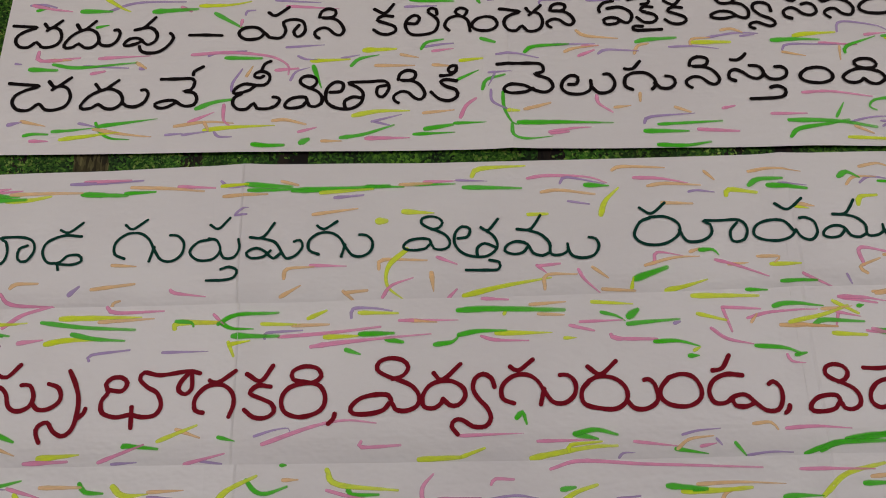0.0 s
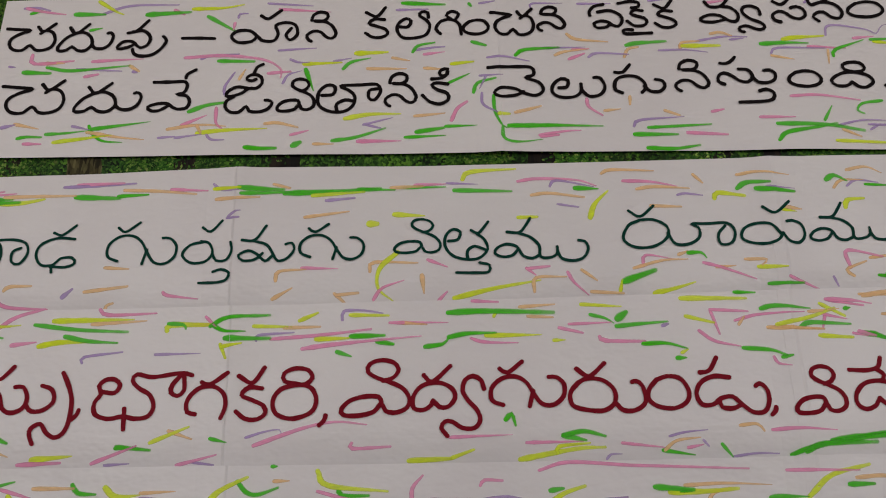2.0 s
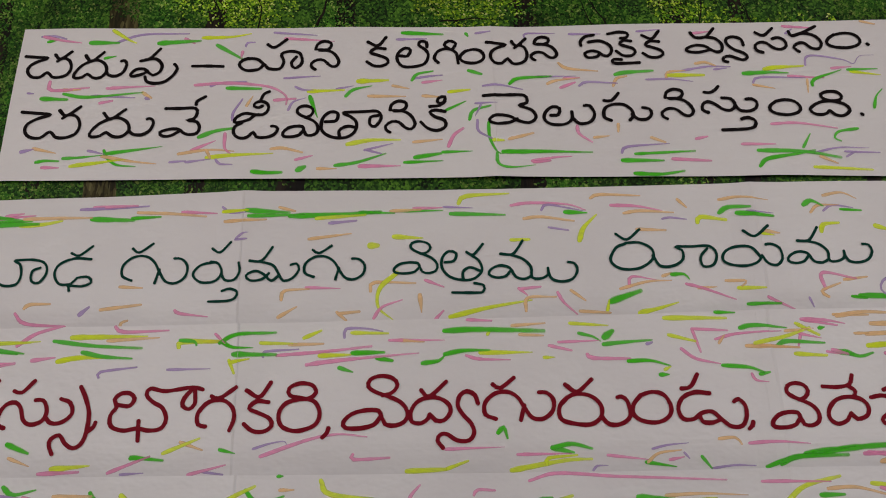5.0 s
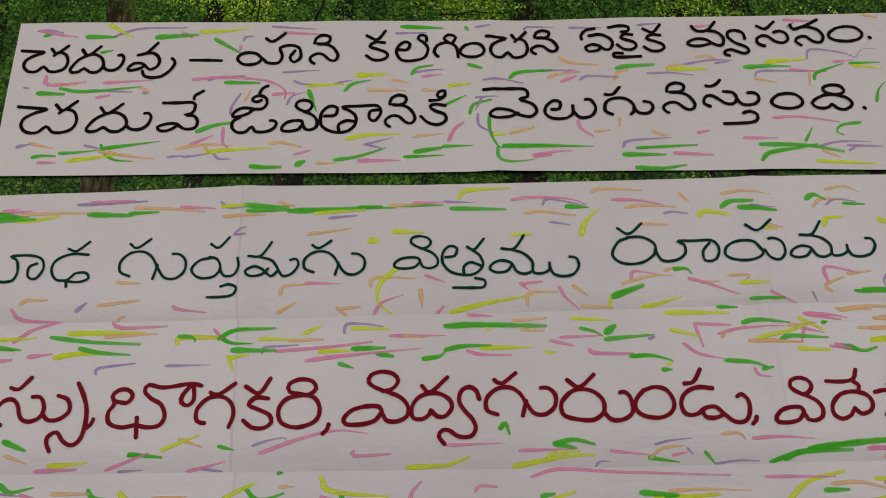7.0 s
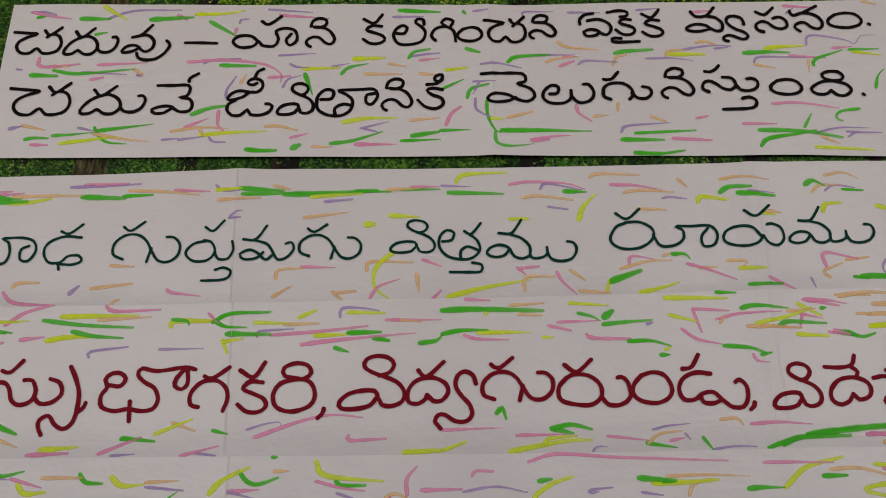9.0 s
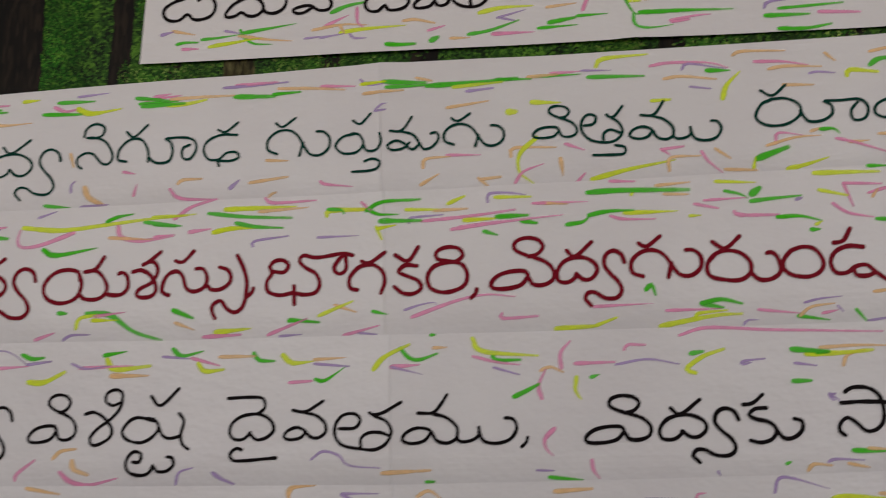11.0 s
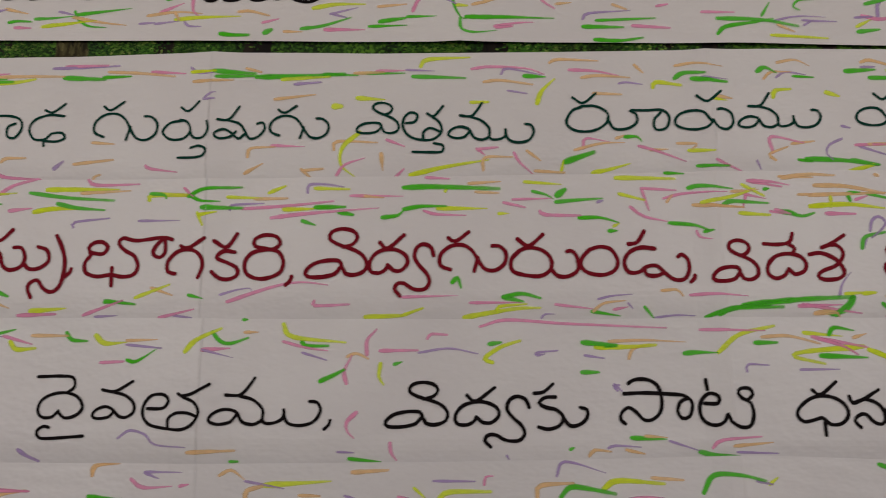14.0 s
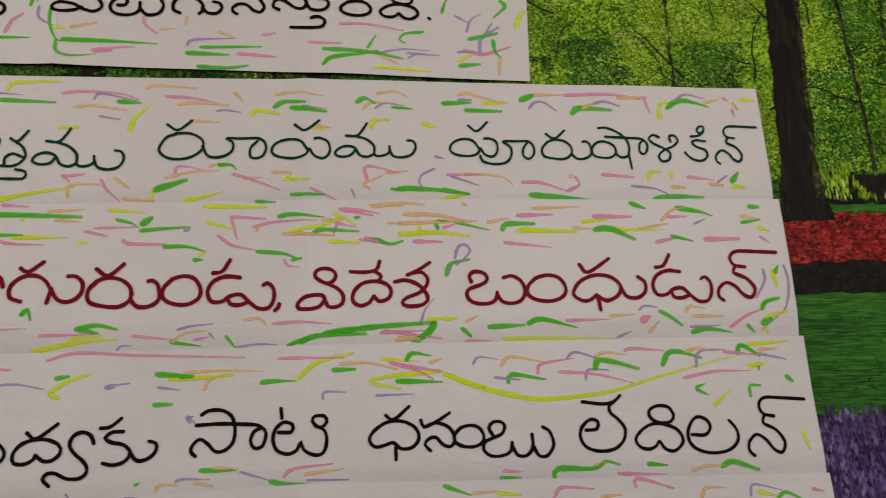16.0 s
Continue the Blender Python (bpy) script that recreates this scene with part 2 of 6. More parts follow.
def flecks(name, areas, count, size, mat, y, seed, long=1.7, upright=0.0, clump=9.0, keep=0.46, label=""):
    """Printed leaves or petals: small flat blades strewn in clumps over areas of the mural."""
    rnd, v, f = random.Random(seed), [], []
    total = sum((b - a) * (d - c) for a, b, c, d in areas)
    for a, b, c, d in areas:
        made, tries, want = 0, 0, int(count * (b - a) * (d - c) / total)
        while made < want and tries < want * 8:
            tries += 1
            x, z = rnd.uniform(a, b), rnd.uniform(c, d)
            if noise.noise((x * clump, seed, z * clump)) * 0.5 + 0.5 + rnd.uniform(-0.08, 0.08) < keep:
                continue
            s, t = size * rnd.uniform(0.5, 1.5), rnd.uniform(0, math.pi) if upright == 0 else math.pi / 2 + rnd.uniform(-1, 1) * (1 - upright)
            ux, uz = math.cos(t) * s * long / 2, math.sin(t) * s * long / 2
            px, pz = -math.sin(t) * s / 2, math.cos(t) * s / 2
            n, yy = len(v), y - made % 40 * 0.000008
            v += [(x - ux, yy, z - uz), (x + px, yy, z + pz), (x + ux, yy, z + uz), (x - px * 0.8, yy, z - pz * 0.8)]
            f.append((n, n + 1, n + 2, n + 3))
            made += 1
    return tagged(part(name, mesh_of(name, v, f, mat), mural, label), kind="stuff")


# dark trunks of the wood, standing among the leaves
for x, w, z0, z1, mat, lean in ((-0.60, 0.03, 1.6, MZ1, BARK, 0.0),
                               (-0.43, 0.045, 1.62, MZ1, PALE_BARK, 0.02), (-0.52, 0.022, 1.62, 1.99, BARK, 0.0), (-0.30, 0.028, 1.62, 2.4, BARK, 0.03), (-0.17, 0.04, 1.62, 1.95, BARK, 0.0),
                               (-0.10, 0.03, 1.9, MZ1, BARK, 0.01), (0.16, 0.035, 1.62, MZ1, BARK, 0.01), (0.39, 0.034, 1.62, 2.2, BARK, -0.02), (0.455, 0.02, 1.62, MZ1, BARK, 0.04), (0.62, 0.02, 1.62, 1.95, BARK, 0.0),
                               (-0.918, 0.056, 1.56, MZ1, PALE_BARK, 0.17), (1.40, 0.03, 1.55, MZ1, BARK, 0.0)):
    trunk(x, w, z0, z1, mat, int((x + 3) * 1000), lean)

trunk(-0.770, 0.118, 1.60, MZ1, BARK, 71, -0.03, 0.1, -0.0021)
trunk(1.161, 0.058, 1.513, MZ1, BARK, 72, 0.062, 0.30, -0.0021)
# narrow olive strip: the printed trunk's mossy right edge, coloured as if sunlit
trunk(1.188, 0.006, 1.545, MZ1, OLIVE_BARK, 73, 0.058, 0.8, -0.0024)

flat("printed_clearing", ragged([(0.70, 1.58), (MX1, 1.58), (MX1, 2.3), (0.70, 2.3)], 0.006, 28), -0.0005, CLEARING, "printed sunlit woodland clearing")
flecks("printed_leaves", [(-0.72, 0.80, 1.9, 2.14), (-0.6, 0.8, 1.69, 1.77)], 30000, 0.0028, LEAF, -0.0010, 3, label="printed green leaves", keep=0.5, clump=13)
flecks("printed_leaves", [(-1.05, -0.86, 1.60, 1.98), (-0.735, -0.55, 1.60, 1.98)], 12000, 0.0030, LUSH, -0.0010, 4, label="printed lush green leaves", keep=0.45, long=1.3)
flecks("printed_dry_leaves", [(-0.93, -0.835, 1.56, 1.95)], 1500, 0.0030, STRAW, -0.0017, 6, label="printed dry leaves", keep=0.44, clump=18, long=1.8, upright=0.5)
flecks("printed_sunlit_leaves", [(0.74, 1.45, 1.585, 2.0)], 26000, 0.0026, SUNLIT, -0.0010, 5, clump=11, keep=0.44, label="printed sunlit leaves")
flecks("printed_sunlit_leaves", [(-0.5, 0.75, 1.96, 2.12)], 6000, 0.0026, SUNLIT, -0.0014, 8, clump=6, keep=0.60, label="printed sunlit leaves")
flecks("printed_shaded_leaves", [(1.19, 1.45, 1.585, 2.0)], 7500, 0.0030, LUSH, -0.0013, 9, clump=8, keep=0.42, label="printed shaded leaves beyond the trunk")
flecks("printed_shaded_leaves", [(0.76, 1.14, 1.68, 1.80)], 3200, 0.0028, LUSH, -0.0013, 11, clump=10, keep=0.50, label="printed shaded leaves low in the clearing")
flecks("printed_bright_foliage", [(0.78, 1.13, 1.72, 2.0)], 420, 0.0028, GLIMPSE, -0.0015, 12, clump=14, keep=0.60, long=1.3, label="printed bright foliage between the leaves")


def branch(x, z, turn, length, width, seed):
    """A thin dark printed branch that wanders and tapers."""
    rnd, left, right = random.Random(seed), [], []
    for k in range(9):
        w = width * (1 - k / 9.5) / 2
        left.append((x - math.sin(turn) * w, z + math.cos(turn) * w))
        right.append((x + math.sin(turn) * w, z - math.cos(turn) * w))
        turn += rnd.uniform(-0.35, 0.35)
        x, z = x + math.cos(turn) * length / 9, z + math.sin(turn) * length / 9
    flat("printed_branch", left + right[::-1], -0.0018, BARK, "thin dark printed branch")


for x, w, z0, lean in ((0.985, 0.0045, 1.70, 0.01), (1.285, 0.006, 1.59, -0.02), (1.34, 0.005, 1.59, 0.02)):
    trunk(x, w, z0, 2.1, OLIVE_BARK, int(x * 1000), lean, 0.4, -0.0017)
for k in range(44):
    rnd = random.Random(900 + k)
    branch(rnd.uniform(0.78, 1.4), rnd.uniform(1.6, 1.86), rnd.choice((0.4, 1.3, 1.6, 2.2, 2.9)) + rnd.uniform(-0.3, 0.3), rnd.uniform(0.05, 0.20), rnd.uniform(0.0012, 0.0036), 40 + k)
for k in range(16):
    rnd = random.Random(950 + k)
    branch(rnd.uniform(-0.55, 0.72), rnd.uniform(1.93, 2.0), rnd.choice((0.5, 1.5, 2.4)) + rnd.uniform(-0.3, 0.3), rnd.uniform(0.06, 0.16), rnd.uniform(0.002, 0.005), 80 + k)

# flower beds and lawn beside the strips
flat("printed_hedge", ragged([(1.17, 1.538), (MX1, 1.543), (MX1, 1.592), (1.17, 1.588)], 0.003, 29, 0.01), -0.0012, SHADE, "printed dark hedge")
flat("printed_lawn", [(1.05, 1.525), (MX1, 1.53), (MX1, 1.56), (1.18, 1.548), (1.05, 1.54)], -0.0005, LAWN, "printed strip of lawn")
flat("printed_flower_bed", ragged([(1.05, 1.45), (MX1, 1.458), (MX1, 1.528), (1.19, 1.524), (1.05, 1.516)], 0.003, 21, 0.012), -0.0012, PETALS, "printed bed of red flowers")
flat("printed_shade", ragged([(1.05, 1.405), (MX1, 1.405), (MX1, 1.458), (1.05, 1.452)], 0.002, 22), -0.0010, SHADE, "printed dark shade under the flowers")
flat("printed_lawn", ragged([(1.05, 1.10), (MX1, 1.10), (MX1, 1.409), (1.05, 1.409)], 0.002, 23), -0.0008, LAWN, "printed sunlit lawn")
flat("printed_flower_bed", ragged([(1.05, 0.9), (MX1, 0.9), (MX1, 1.228), (1.05, 1.236)], 0.006, 24, 0.01), -0.0013, MUSCARI, "printed bed of purple flowers")
flecks("printed_red_bloom", [(1.06, 1.45, 1.455, 1.525)], 900, 0.005, BLOOM, -0.0016, 31, long=1.5, keep=0.36, clump=40, label="printed red flower heads")
flecks("printed_purple_spike", [(1.06, 1.45, 1.12, 1.245)], 900, 0.005, SPIKE, -0.0018, 32, long=2.4, upright=0.7, keep=0.45, clump=20, label="printed purple flower spikes")
flecks("printed_grass", [(1.06, 1.45, 1.24, 1.40)], 260, 0.0022, BLADE, -0.0012, 33, long=5, keep=0.4, clump=14, label="printed blades of grass")
flecks("printed_grass", [(1.17, 1.45, 1.548, 1.60)], 620, 0.0026, SUNLIT, -0.0016, 34, long=4.5, upright=0.8, keep=0.5, clump=20, label="printed hedge grass")
flat("printed_shade", ragged([(MX0, 1.38), (-0.85, 1.38), (-0.85, 1.512), (MX0, 1.512)], 0.003, 25), -0.0008, SHADE, "printed dark shade under the trees")
flat("printed_flower_bed", ragged([(MX0, 1.538), (-0.85, 1.535), (-0.85, 1.556), (MX0, 1.56)], 0.002, 26, 0.01), -0.0012, MUSCARI, "printed bed of purple flowers")
flat("printed_flower_bed", ragged([(MX0, 0.9), (-0.85, 0.9), (-0.85, 1.385), (MX0, 1.39)], 0.006, 27, 0.012), -0.0012, TULIPS, "printed bed of tulips")
flecks("printed_tulip_bed", [(-1.05, -0.86, 1.12, 1.40)], 330, 0.014, TULIP, -0.0016, 35, long=1.35, upright=0.6, keep=0.4, clump=25, label="printed red and yellow tulips")

# ---- the paper strips ----
STRIPS = {
    "one": dict(top=[(-0.560, 1.992), (-0.227, 1.986), (0.113, 1.979), (0.461, 1.978), (0.656, 1.977), (0.773, 1.975)], foot=[(-0.567, 1.753), (0.110, 1.742), (0.489, 1.7355), (0.763, 1.728)], seams=(0.112,), y=0.0068),
    "two": dict(top=[(-0.8748, 1.7152), (-0.2198, 1.7264), (0.1091, 1.7211), (0.4500, 1.7227), (0.8112, 1.7193), (1.1064, 1.7170)], foot=[(-0.8752, 1.5313), (1.1079, 1.5289)], seams=(-0.227, 0.447), y=0.0125),
    "three": dict(top=[(-0.8846, 1.5445), (-0.2201, 1.5435), (0.2391, 1.5437), (0.4495, 1.5462), (1.1126, 1.5423)], foot=[(-0.8830, 1.3531), (1.1118, 1.3306)], seams=(-0.223, 0.441), y=0.0148),
    "four": dict(top=[(-0.8910, 1.3693), (-0.5171, 1.3614), (-0.2173, 1.3571), (0.2138, 1.3515), (0.4488, 1.3512), (0.7788, 1.3478), (1.1143, 1.3430)], foot=[(-0.8908, 1.1752), (1.1180, 1.1448)], seams=(-0.216, 0.437), y=0.0171),
    "five": dict(top=[(-0.8903, 1.1936), (-0.5176, 1.1851), (-0.2174, 1.1796), (0.1887, 1.1793), (0.4483, 1.1830), (0.7578, 1.1717), (1.1175, 1.1598)], foot=[(-0.892, 0.997), (1.122, 0.970)], seams=(-0.214, 0.440), y=0.0194),
}
LABELS = {"one": "white paper strip with two lines of black handwriting", "two": "long white paper strip with dark green handwriting",
          "three": "long white paper strip with maroon handwriting", "four": "long white paper strip with black handwriting",
          "five": "long white paper strip with coloured pen strokes"}


def along(line, x):
    return float(np.interp(x, [p[0] for p in line], [p[1] for p in line]))


def paper_y(key, x, z):
    """The front face of a strip: it stands a few millimetres off the wall, bows softly and dips at its foot."""
    s = STRIPS[key]
    top, foot = along(s["top"], x), along(s["foot"], x)
    v = (z - foot) / (top - foot)
    wave = 0.0020 * math.sin(7.3 * x + 9 * s["y"] * 100) * math.sin(math.pi * min(1, max(0, v))) + 0.0010 * math.sin(17 * x + 14 * z) + 0.0005 * math.sin(31 * x - 23 * z)
    dip = 0.0080 * (max(0.0, 0.24 - v) / 0.24) ** 1.7 * (key != "one")
    crease = 0.0
    for n, c in enumerate(s["seams"]):
        # the glued joint: a low ridge with one steep side, where the upper sheet's edge lies
        d = (x - c) * (-1 if n == 0 and key != "one" else 1)
        crease += 0.0026 * max(0.0, 1 - abs(d) / 0.035) + (0.0006 if n == 0 else 0.0011) * max(0.0, 1 + d / 0.022 if d < 0 else 1 - d / 0.0016)
    return -(s["y"] + wave - dip + crease + 0.0008 * v)


def paper_strip(key):
    s = STRIPS[key]
    strip = tagged(new("paper_strip"), LABELS[key], "paper strip", "handwritten paper strips")
    left, right = s["top"][0][0], s["top"][-1][0]
    cuts = [left, *s["seams"], right]
    for n, (xa, xb) in enumerate(zip(cuts, cuts[1:])):
        if n:
            xa -= 0.014
        lift = 0.00035 if n % 2 == 0 else 0.0
        nx, nz = max(8, int((xb - xa) / 0.0025)), 30
        v, f = [], []
        for back in (0, 1):
            for i in range(nx + 1):
                x = xa + (xb - xa) * i / nx
                for k in range(nz + 1):
                    t = k / nz
                    slant = (s["foot"][0][0] - left) * (1 - t) * max(0, 1 - (x - left) * 1.5) + (s["foot"][-1][0] - right) * (1 - t) * max(0, 1 - (right - x) * 1.5)
                    z = along(s["foot"], x) * (1 - t) + along(s["top"], x) * t
                    z += 0.0006 * noise.noise((x * 9, k == 0, len(key))) * (k in (0, nz))
                    v.append((x + slant, paper_y(key, x, z) - lift + back * 0.0003, z))
        w, half = nz + 1, (nx + 1) * (nz + 1)
        for i in range(nx):
            for k in range(nz):
                a = i * w + k
                f += [(a, a + w, a + w + 1, a + 1), (half + a, half + a + 1, half + a + w + 1, half + a + w)]
        rim = [i * w for i in range(nx)] + [nx * w + k for k in range(nz)] + [i * w + nz for i in range(nx, 0, -1)] + list(range(nz, 0, -1))
        f += [(a, half + a, half + b, b) for a, b in zip(rim, rim[1:] + rim[:1])]
        part("sheet", mesh_of("sheet", v, f, PAPER), strip)
    return strip


PAPERS = {key: paper_strip(key) for key in STRIPS}


def paper_scrap(x, z):
    """A small torn bit of white paper stuck to the mural."""
    rim = [(-0.006, -0.009), (0.001, -0.010), (0.0055, -0.006), (0.004, 0.002), (0.0055, 0.009), (0.001, 0.005), (-0.004, 0.003), (-0.0075, -0.003)]
    v = [(x + a, y, z + b) for y in (-0.0034, -0.0028) for a, b in rim]
    n = len(rim)
    f = [tuple(range(n)), tuple(range(2 * n - 1, n - 1, -1))] + [(k, n + k, n + (k + 1) % n, (k + 1) % n) for k in range(n)]
    tagged(new("paper_scrap", mesh_of("paper_scrap", v, f, PAPER)), "small torn white paper scrap stuck on the mural", "paper scrap")


paper_scrap(-0.936, 1.579)


# ---- handwriting: each syllable is a run of pen strokes in a box 100 wide and 100 high ----
GLYPHS = {}


def glyph(name, *strokes):
    GLYPHS[name] = strokes


def smooth_line(points, step):
    """An even, rounded line through the points."""
    p = [Vector(q) for q in points]
    if len(p) < 3:
        p = [p[0], (p[0] + p[-1]) / 2, p[-1]]
    closed = (p[0] - p[-1]).length < 1e-6
    ends = [p[-2] if closed else p[0] * 2 - p[1], *p, p[1] if closed else p[-1] * 2 - p[-2]]
    out = []
    for a, b, c, d in zip(ends, ends[1:], ends[2:], ends[3:]):
        n = max(2, int((c - b).length / step))
        for k in range(n):
            t = k / n
            out.append(0.5 * ((2 * b) + (c - a) * t + (2 * a - 5 * b + 4 * c - d) * t * t + (3 * b - a - 3 * c + d) * t ** 3))
    return out + [p[-1]]


def ink_line(verts, faces, key, points, width, lift, rnd, taper=(1.0, 1.0), step=0.0035, ink=None):
    """A pen stroke on a strip of paper, laid as a thin ribbon with round ends that follows the paper."""
    line = smooth_line(points, step)
    n, base, total = len(line), len(verts), len(line) - 1
    phase = rnd.uniform(0, 50)
    rows = []
    for k, p in enumerate(line):
        d = (line[min(k + 1, total)] - line[max(k - 1, 0)])
        d = d.normalized() if d.length > 1e-9 else Vector((1, 0))
        t = k / max(1, total)
        h = width / 2 * (taper[0] + (taper[1] - taper[0]) * t) * (1 + 0.2 * noise.noise((phase, k * 0.35, 0)))
        if taper[0] > 1:
            h *= 0.7 + 0.3 * min(1, t / 0.12)
        rows.append((p, d, h, lift + 0.0001 * t))
    p, d, h, y = rows[0]
    head = [(p - d * h * 0.85, d, h * 0.35, y), (p - d * h * 0.5, d, h * 0.82, y)]
    p, d, h, y = rows[-1]
    rows = head + rows + [(p + d * h * 0.5, d, h * 0.82, y), (p + d * h * 0.85, d, h * 0.35, y)]
    across = (1, -1) if ink is None else (1.08, 0.6, -0.6, -1.08)
    for k, (p, d, h, y) in enumerate(rows):
        for side in across:
            x, z = p.x - d.y * h * side, p.y + d.x * h * side
            verts.append((x, paper_y(key, x, z) - y, z))
            if ink is not None:
                ink.append((0.38 if abs(side) > 1 else 1.0) * (1 - 0.5 * (k / len(rows)) ** 2.5))
    w = len(across)
    faces += [(base + w * k + c, base + w * k + w + c, base + w * k + w + c + 1, base + w * k + c + 1) for k in range(len(rows) - 1) for c in range(w - 1)]


def writing(key, ink, pen, syllables):
    """One run of handwriting on a strip: glyph, left, foot, width and height in millimetres, and the rise of its line."""
    for name, left, foot, width, height, rise in syllables:
        rnd, v, f = random.Random(left + foot), [], []
        for k, stroke in enumerate(GLYPHS[name]):
            pts = [((left + width * a / 100) / 1000, (foot + height * b / 100 + rise * a / 100) / 1000) for a, b in stroke]
            ink_line(v, f, key, pts, pen / 1000, 0.0011 + 0.0001 * k, rnd, (1.0, 0.92))
        part("letter", mesh_of("letter", v, f, INK[ink]), PAPERS[key])


FINENESS = {"g": 1.0, "y": 1.1, "o": 1.0, "p": 0.95, "v": 0.74}


def pen_strokes(key, *strokes):
    """Loose strokes of coloured felt pens: colour, width and places along the stroke, in millimetres."""
    for colour, width, *places in strokes:
        rnd, v, f, ink = random.Random(str(places)), [], [], []
        pts = [(x / 1000, z / 1000) for x, z in places]
        ink_line(v, f, key, pts, width * FINENESS[colour] / 1000, 0.0007 + 0.0002 * rnd.random(), rnd, (1.15, rnd.uniform(0.2, 0.7)), 0.004, ink)
        me = mesh_of("pen_stroke", v, f, FELT[colour])
        me.attributes.new("ink", "FLOAT", "POINT").data.foreach_set("value", ink)
        part("pen_stroke", me, PAPERS[key], HUES[colour] + " felt-pen stroke")


glyph("vi", [(59, 22), (55, 33), (35, 34), (13, 27), (0, 12), (3, 1), (26, 0), (48, 7), (59, 22), (65, 8), (81, 5), (97, 14), (100, 32), (90, 49), (71, 60), (52, 68), (39, 79), (42, 93), (58, 100), (77, 96), (85, 83), (77, 68), (61, 62)])
glyph("dya", [(28, 50), (37, 41), (49, 41), (59, 53), (56, 66), (41, 75), (24, 75), (9, 68), (0, 53), (2, 39), (16, 37), (26, 44), (28, 50)],
      [(16, 87), (28, 77), (54, 100)],
      [(100, 66), (96, 79), (85, 85), (74, 79), (70, 64), (77, 50), (89, 36), (93, 22), (85, 11), (68, 11), (54, 20), (44, 20), (39, 11), (47, 0)])
glyph("shi", [(0, 55), (23, 59), (51, 50), (74, 32), (74, 16), (51, 4), (26, 0), (17, 12), (36, 29), (68, 45), (93, 64), (100, 82), (97, 96), (77, 100), (57, 93), (55, 79), (74, 71), (93, 76)])
glyph("shta", [(46, 62), (23, 66), (9, 61), (0, 49), (9, 40), (29, 37), (46, 44), (54, 55), (46, 64), (35, 65)],
      [(54, 55), (61, 45), (72, 42), (87, 45)],
      [(83, 71), (91, 62), (87, 46), (91, 35), (100, 30)],
      [(40, 91), (55, 80), (81, 100)],
      [(19, 15), (29, 15), (31, 24), (21, 27), (12, 21), (9, 10), (17, 2), (35, 0), (46, 5), (49, 12), (55, 5), (69, 5), (79, 12), (77, 20), (69, 21)])
glyph("dai", [(0, 98), (43, 100), (71, 98), (75, 83), (61, 73)],
      [(47, 42), (59, 33), (79, 36), (94, 48), (87, 64), (63, 73), (31, 70), (10, 58), (6, 42), (16, 33), (35, 34), (47, 44)],
      [(31, 17), (20, 19), (8, 11), (13, 1), (35, 0), (100, 5)])
glyph("va", [(20, 77), (52, 73), (94, 100)],
      [(50, 70), (77, 62), (98, 42), (100, 18), (81, 3), (62, 8), (50, 23), (31, 32), (8, 23), (0, 8), (12, 0), (41, 5), (52, 21)])
glyph("ta", [(6, 46), (30, 47), (38, 64), (30, 77), (12, 75), (1, 56), (0, 30), (12, 10), (39, 2), (60, 0), (77, 13), (85, 38), (77, 60), (62, 70), (52, 79)],
      [(39, 3), (39, 24), (51, 36), (68, 36), (81, 29)],
      [(60, 74), (74, 79), (100, 100)])
glyph("mu", [(14, 63), (27, 63), (34, 79), (40, 100)],
      [(27, 61), (39, 53), (48, 33), (48, 11), (52, 4), (61, 7), (67, 17), (67, 33)],
      [(48, 11), (40, 2), (30, 7), (24, 28), (13, 33), (3, 23), (0, 9), (8, 2), (19, 7), (25, 23)],
      [(67, 23), (71, 5), (82, 0), (94, 8), (100, 30), (97, 48), (90, 50)])
glyph("comma", [(100, 100), (75, 47), (0, 0)])
glyph("ku", [(0, 79), (18, 82), (37, 100)],
      [(41, 71), (21, 70), (9, 58), (21, 48), (41, 43), (54, 27), (46, 8), (25, 0), (6, 5)],
      [(54, 25), (66, 8), (84, 10), (99, 25), (100, 43), (87, 48)])
glyph("saa", [(13, 91), (22, 100), (40, 100), (53, 87), (58, 61), (56, 30), (45, 11), (32, 9), (22, 26), (11, 37), (1, 23), (0, 9), (6, 0)],
      [(6, 68), (35, 70), (71, 67), (90, 63), (100, 46), (95, 17), (84, 13), (79, 30), (84, 50), (93, 57)])
glyph("ti", [(15, 100), (17, 79)],
      [(10, 50), (34, 50), (36, 65), (20, 71), (5, 57), (0, 35), (7, 13), (27, 4), (44, 12), (51, 29), (56, 12), (75, 0), (92, 4), (99, 28), (95, 51), (82, 59), (73, 71), (78, 81), (95, 81), (100, 69), (90, 57), (78, 61)])
glyph("dha", [(34, 83), (50, 75), (83, 100)],
      [(48, 32), (62, 21), (85, 23), (100, 40), (93, 60), (66, 72), (34, 69), (7, 51), (0, 35), (11, 24), (30, 27), (48, 32)],
      [(52, 23), (52, 0)])
glyph("na", [(0, 80), (9, 62), (46, 76), (89, 100)],
      [(9, 62), (46, 73), (83, 62), (100, 35), (89, 12), (64, 16), (43, 35), (21, 31), (9, 16), (25, 0)])
glyph("anus", [(25, 90), (4, 60), (0, 30), (19, 7), (60, 0), (92, 19), (100, 52), (84, 90), (54, 100), (22, 88)])
